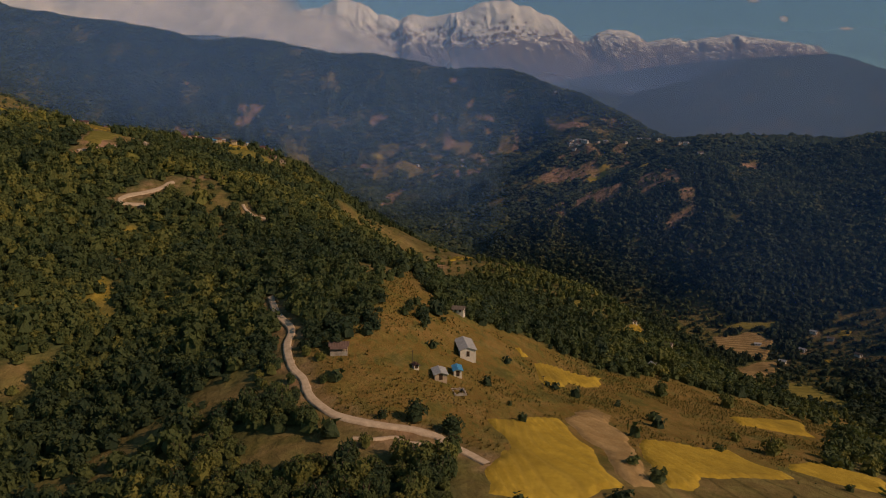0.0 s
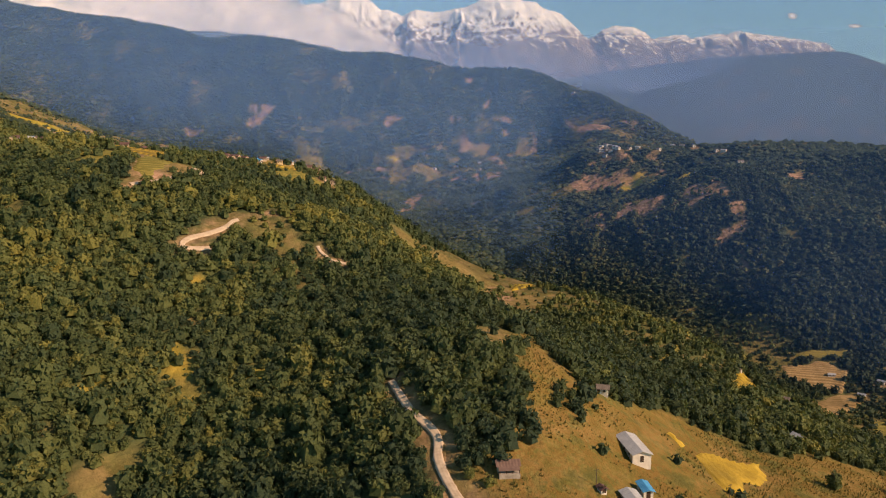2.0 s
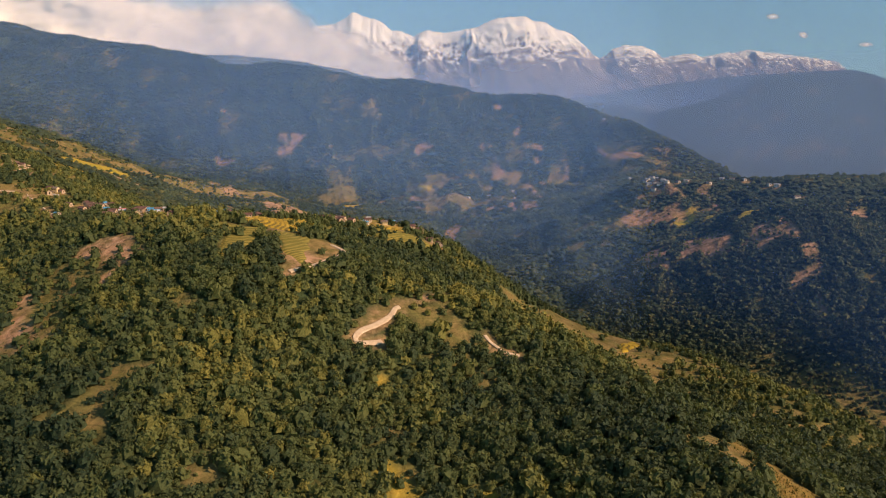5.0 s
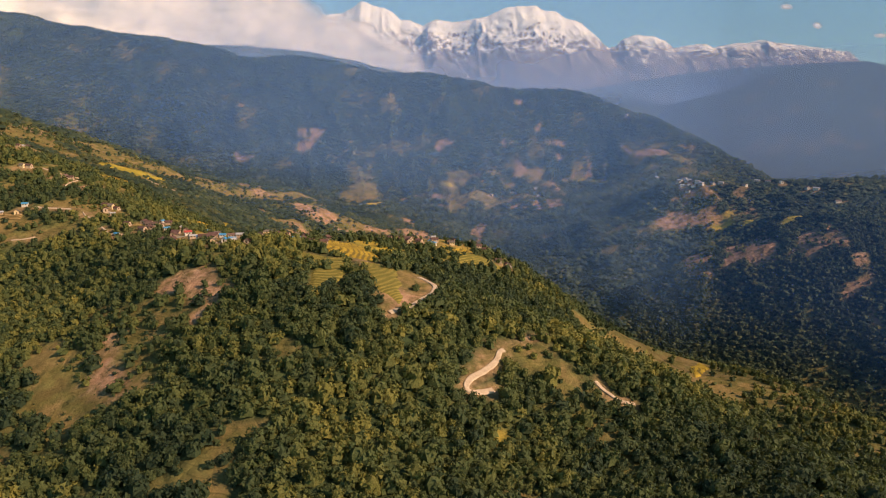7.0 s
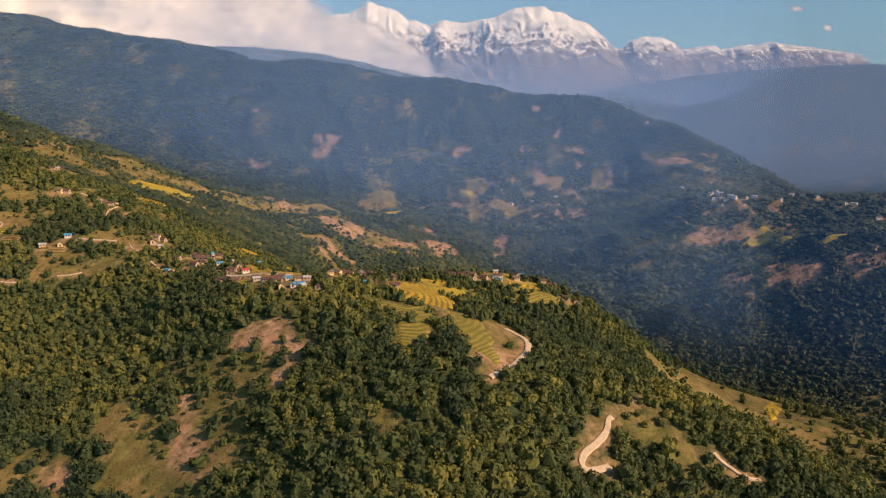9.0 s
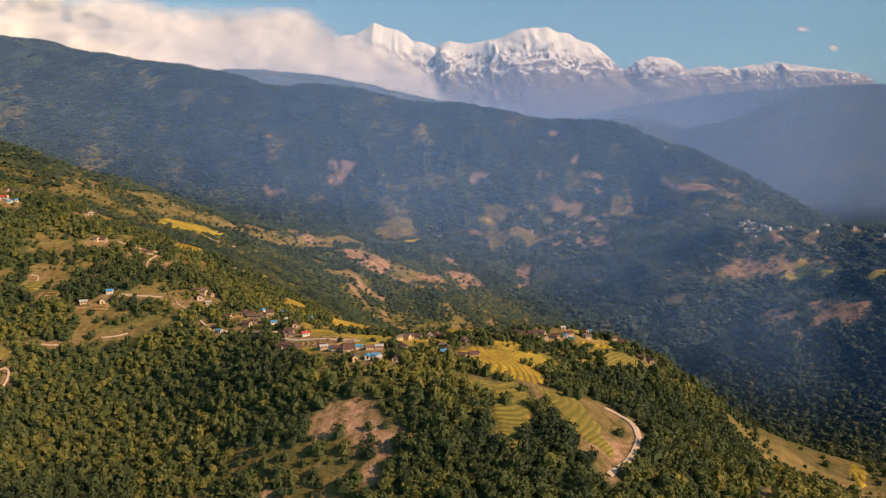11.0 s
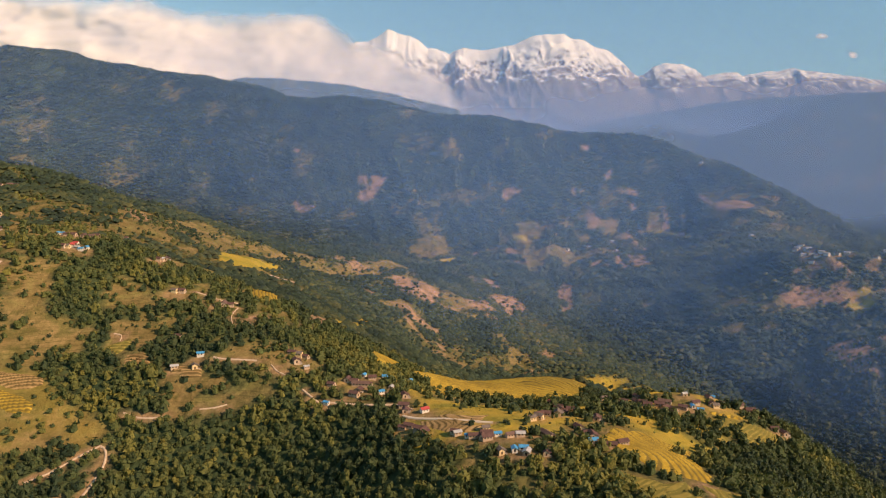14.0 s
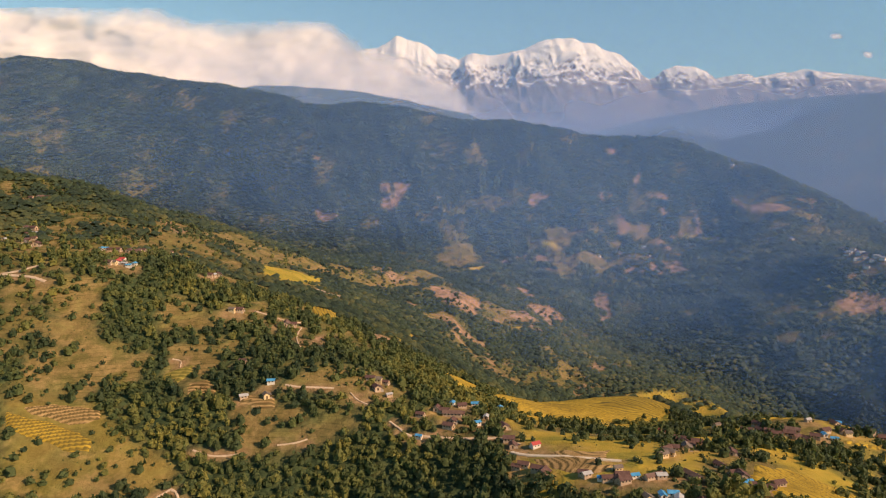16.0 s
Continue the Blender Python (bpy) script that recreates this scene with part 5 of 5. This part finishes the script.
def grown(name, shapes, x, y, rng, size, tall, label, tints, rounded=False, leaves=LEAVES):
    """All trees at the places, joined into one mesh."""
    V, F, T = [], [], []
    base = 0
    pick = rng.integers(len(shapes), size=len(x))
    z = ground(x, y)
    width = (size[0] + (size[1] - size[0]) * rng.random(len(x)) ** 1.8) * rng.uniform(0.8, 1.2, len(x))
    height = width * rng.uniform(*tall, len(x))
    turn = rng.uniform(0, math.tau, len(x))
    tint = tints(x, y, rng)
    for k, (sv, sf) in enumerate(shapes):
        at = np.where(pick == k)[0]
        c, s = np.cos(turn[at])[:, None], np.sin(turn[at])[:, None]
        w, h = width[at][:, None], height[at][:, None]
        px = (sv[None, :, 0] * c - sv[None, :, 1] * s) * w + x[at][:, None]
        py = (sv[None, :, 0] * s + sv[None, :, 1] * c) * w + y[at][:, None]
        pz = sv[None, :, 2] * h + z[at][:, None]
        V.append(np.stack([px, py, pz], -1).reshape(-1, 3))
        F.append((sf[None] + (np.arange(len(at)) * len(sv))[:, None, None] + base).reshape(-1, 3))
        T.append(np.repeat(tint[at], len(sv)))
        base += len(at) * len(sv)
    ob = sheet(name, np.concatenate(V), np.concatenate(F), leaves, [("tint", np.concatenate(T))], smooth_faces=rounded)
    return tagged(ob, label, "trees", kind="stuff")


def wooded(x, y):
    openness, bare = cover(x, y)
    return np.clip(1 - openness * 0.995 - bare * 0.9, 0, 1)


def autumn(x, y, rng):
    """Green in most places, yellower in drifts; darker far off, and east of the stream to stand for the slope's shade.
    """
    far = smooth(700, 1000, y + 0.4 * x)
    east = smooth(-60, 90, x) * smooth(560, 720, y) * (1 - smooth(1350, 1550, y))
    middle = 0.32 + 0.12 * smooth(380, 480, y) - 0.10 * far - 0.03 * east
    drifts = fbm(x, y, 50, 3, 88) * (0.38 - 0.10 * far) + fbm(x, y, 160, 3, 89) * 0.16 * far
    return np.clip(middle + drifts + rng.normal(0, 0.17 + 0.08 * far, len(x)), 0, 1)


NEAR_SHAPES = [leafy_shape(s, 54, 0.125) for s in range(12)]
HILL_SHAPES = [leafy_shape(s + 20, 26, 0.16) for s in range(8)]
SCRUB_SHAPES = [leafy_shape(s + 130, 9, 0.24) for s in range(8)]
FAR_SHAPES = [tuft_shape(s + 40) for s in range(9)]
FAR_CAPS = [low_cap(s + 80) for s in range(12)]


def front_of_ridge(x, y):
    return wooded(x, y) * (y < 2170 - 0.36 * x)


def scrub(x, y):
    """Bushes standing about on open, uncropped land."""
    openness, bare = cover(x, y)
    crops = np.zeros(len(x))
    for kind in ("rice", "stubble", "terrace"):
        for p in PATCHES[kind]:
            crops = np.maximum(crops, inside(x, y, p, 2.0)[0])
    return openness * (1 - crops) * (0.05 + 0.14 * (1 - smooth(-480, -380, x)) * smooth(-0.5, 0.4, fbm(x, y, 45, 3, 98)) + 0.45 * smooth(0.0, 0.5, fbm(x, y, 30, 3, 99))) * (road_distance(x, y) > 1.0) * (1 - 0.94 * (y < 320) * (x > -45))


def single_tree(seed, label):
    """A tree with a forked trunk and a crown of leaf clumps, about 1 m wide, to be scaled when it is set out."""
    root = tagged(new("tree"), label, "tree", "trees by the road")
    rng = np.random.default_rng(seed)
    bm = bmesh.new()
    limbs = [((0, 0, -0.15), (0.02, 0.01, 0.42), 0.055, 0.04)]
    for k in range(4):
        a = k * math.tau / 4 + rng.uniform(-0.4, 0.4)
        limbs.append(((0.02, 0.01, 0.34 + 0.03 * k), (0.24 * math.cos(a), 0.24 * math.sin(a), 0.66 + rng.uniform(0, 0.2)), 0.032, 0.012))
    for a, b, r0, r1 in limbs:
        a, b = Vector(a), Vector(b)
        turn = (b - a).to_track_quat("Z", "Y").to_matrix().to_4x4()
        bmesh.ops.create_cone(bm, segments=6, radius1=r0, radius2=r1, depth=(b - a).length, matrix=Matrix.Translation((a + b) / 2) @ turn)
    part("trunk", bm, BARK, root, "forked grey-brown trunk")
    V, F = leafy_shape(seed + 300, 260, 0.075)
    crown = sheet("crown", V, F, LEAVES_OWN, smooth_faces=False)
    crown.parent = root
    return root


SINGLES = [single_tree(s, "leafy green broadleaf tree beside the dirt road") for s in range(5)]
def facing_slopes(x, y):
    """The woods of the near hillside, from the foot of the spur upward."""
    return wooded(x, y) * (y > 110 + 0.5 * np.clip(-40 - x, 0, 600))


_x, _y, _rng = scatter(-470, 200, 100, 425, 3.2, 5, facing_slopes)
_order = np.argsort(np.hypot(_x + 20, _y - 165))
_own, _rest = _order[:240], np.sort(_order[240:])
_spots = [(_x[k], _y[k], 2.6 + 3.6 * _rng.random() ** 1.8) for k in _own]
_spots += [(97, 204, 6.5), (84, 271, 6.0), (114, 281, 7.0), (-5, 150, 8.0), (0, 152, 7.0), (-9, 153, 6.0)]
for _k, (_tx, _ty, _size) in enumerate(_spots):
    _m = pose(_tx, _ty, float(ground([_tx], [_ty])[0]), 0, 0, _rng.uniform(0, 360)) @ Matrix.Diagonal((_size, _size, _size * _rng.uniform(0.85, 1.3), 1))
    if _k < len(SINGLES):
        SINGLES[_k].matrix_basis = _m
    else:
        _t = SINGLES[_k % len(SINGLES)]
        _b = copy_thing(_t, Matrix.Identity(4))
        _b.matrix_basis = _m
_x, _y = _x[_rest], _y[_rest]
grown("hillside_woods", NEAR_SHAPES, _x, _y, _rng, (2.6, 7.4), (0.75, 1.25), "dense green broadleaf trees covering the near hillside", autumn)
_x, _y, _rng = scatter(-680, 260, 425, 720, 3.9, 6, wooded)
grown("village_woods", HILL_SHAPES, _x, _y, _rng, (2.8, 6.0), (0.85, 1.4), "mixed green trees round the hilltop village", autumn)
_x, _y, _rng = scatter(-1000, -680, 425, 720, 5.2, 6, wooded)
grown("side_valley_woods", FAR_SHAPES, _x, _y, _rng, (3.5, 7.0), (0.85, 1.3), "mixed green trees on the side slope", autumn, True)
def beyond_stream(x, y):
    return wooded(x, y) * (x > 60) * (y < 1020)


def valley(x, y):
    return wooded(x, y) * ((x <= 60) | (y >= 1020))


_x, _y, _rng = scatter(260, 620, 300, 720, 3.1, 16, wooded)
grown("stream_woods", SCRUB_SHAPES, _x, _y, _rng, (3.0, 7.6), (0.6, 1.1), "dark green trees along the stream", autumn, False, HAZE_SHADE_LEAVES)
_x, _y, _rng = scatter(60, 700, 720, 1020, 2.9, 17, beyond_stream)
grown("steep_woods", SCRUB_SHAPES, _x, _y, _rng, (3.6, 9.0), (0.4, 0.85), "dense dark forest on the steep scarred ridge", autumn, False, HAZE_SHADE_LEAVES)
_x, _y, _rng = scatter(-1000, 900, 720, 1450, 4.3, 7, valley)
grown("valley_woods", FAR_CAPS, _x, _y, _rng, (3.4, 9.0), (0.5, 1.0), "mixed green trees covering the middle slopes", autumn, True, HAZE_SHADE_LEAVES)
_x, _y, _rng = scatter(-1750, 800, 1450, 2850, 6.0, 8, front_of_ridge)
grown("ridge_woods", FAR_CAPS, _x, _y, _rng, (4.5, 13.0), (0.4, 0.95), "dark forest covering the far ridge", autumn, True, HAZE_SHADE_LEAVES)
_x, _y, _rng = scatter(-960, 330, 110, 1150, 3.1, 9, scrub)
grown("scrub", SCRUB_SHAPES, _x, _y, _rng, (0.6, 5.6), (0.6, 1.15), "low olive bushes dotted over the dry grass", autumn)

_x, _y, _rng = scatter(-760, 640, 1150, 2050, 6.0, 29, lambda x, y: scrub(x, y) * 1.6)
grown("scrub", FAR_CAPS, _x, _y, _rng, (1.8, 6.5), (0.5, 0.9), "dark bushes and single trees on the far farm plots", autumn, True, HAZE_SHADE_LEAVES)


def tussock_shape(seed):
    """A low tuft of dry grass: a few bent blades."""
    rng = np.random.default_rng(seed)
    V, F = [], []
    for k in range(5):
        a = k * math.tau / 5 + rng.uniform(-0.5, 0.5)
        c, s, r = math.cos(a), math.sin(a), rng.uniform(0.25, 0.5)
        V += [(-0.16 * s, 0.16 * c, -0.1), (0.16 * s, -0.16 * c, -0.1), (r * c, r * s, rng.uniform(0.45, 1.0))]
        F.append([3 * k, 3 * k + 1, 3 * k + 2])
    return np.array(V), np.array(F)


def dry_slope(x, y):
    crops = np.zeros(len(x))
    for kind in ("rice", "stubble", "wood"):
        for p in PATCHES[kind]:
            crops = np.maximum(crops, inside(x, y, p, 1.0)[0])
    return inside(x, y, DRY_SLOPE, 4.0)[0] * (1 - crops) * (road_distance(x, y) > 0.5) * smooth(-0.5, 0.4, fbm(x, y, 18, 3, 140))


_x, _y, _rng = scatter(-70, 190, 60, 330, 1.15, 19, dry_slope)
grown("dry_grass", [tussock_shape(s) for s in range(6)], _x, _y, _rng, (0.5, 1.5), (0.4, 0.9), "tufts of rust and olive grass on the dry slope", autumn, False, TUSSOCK)
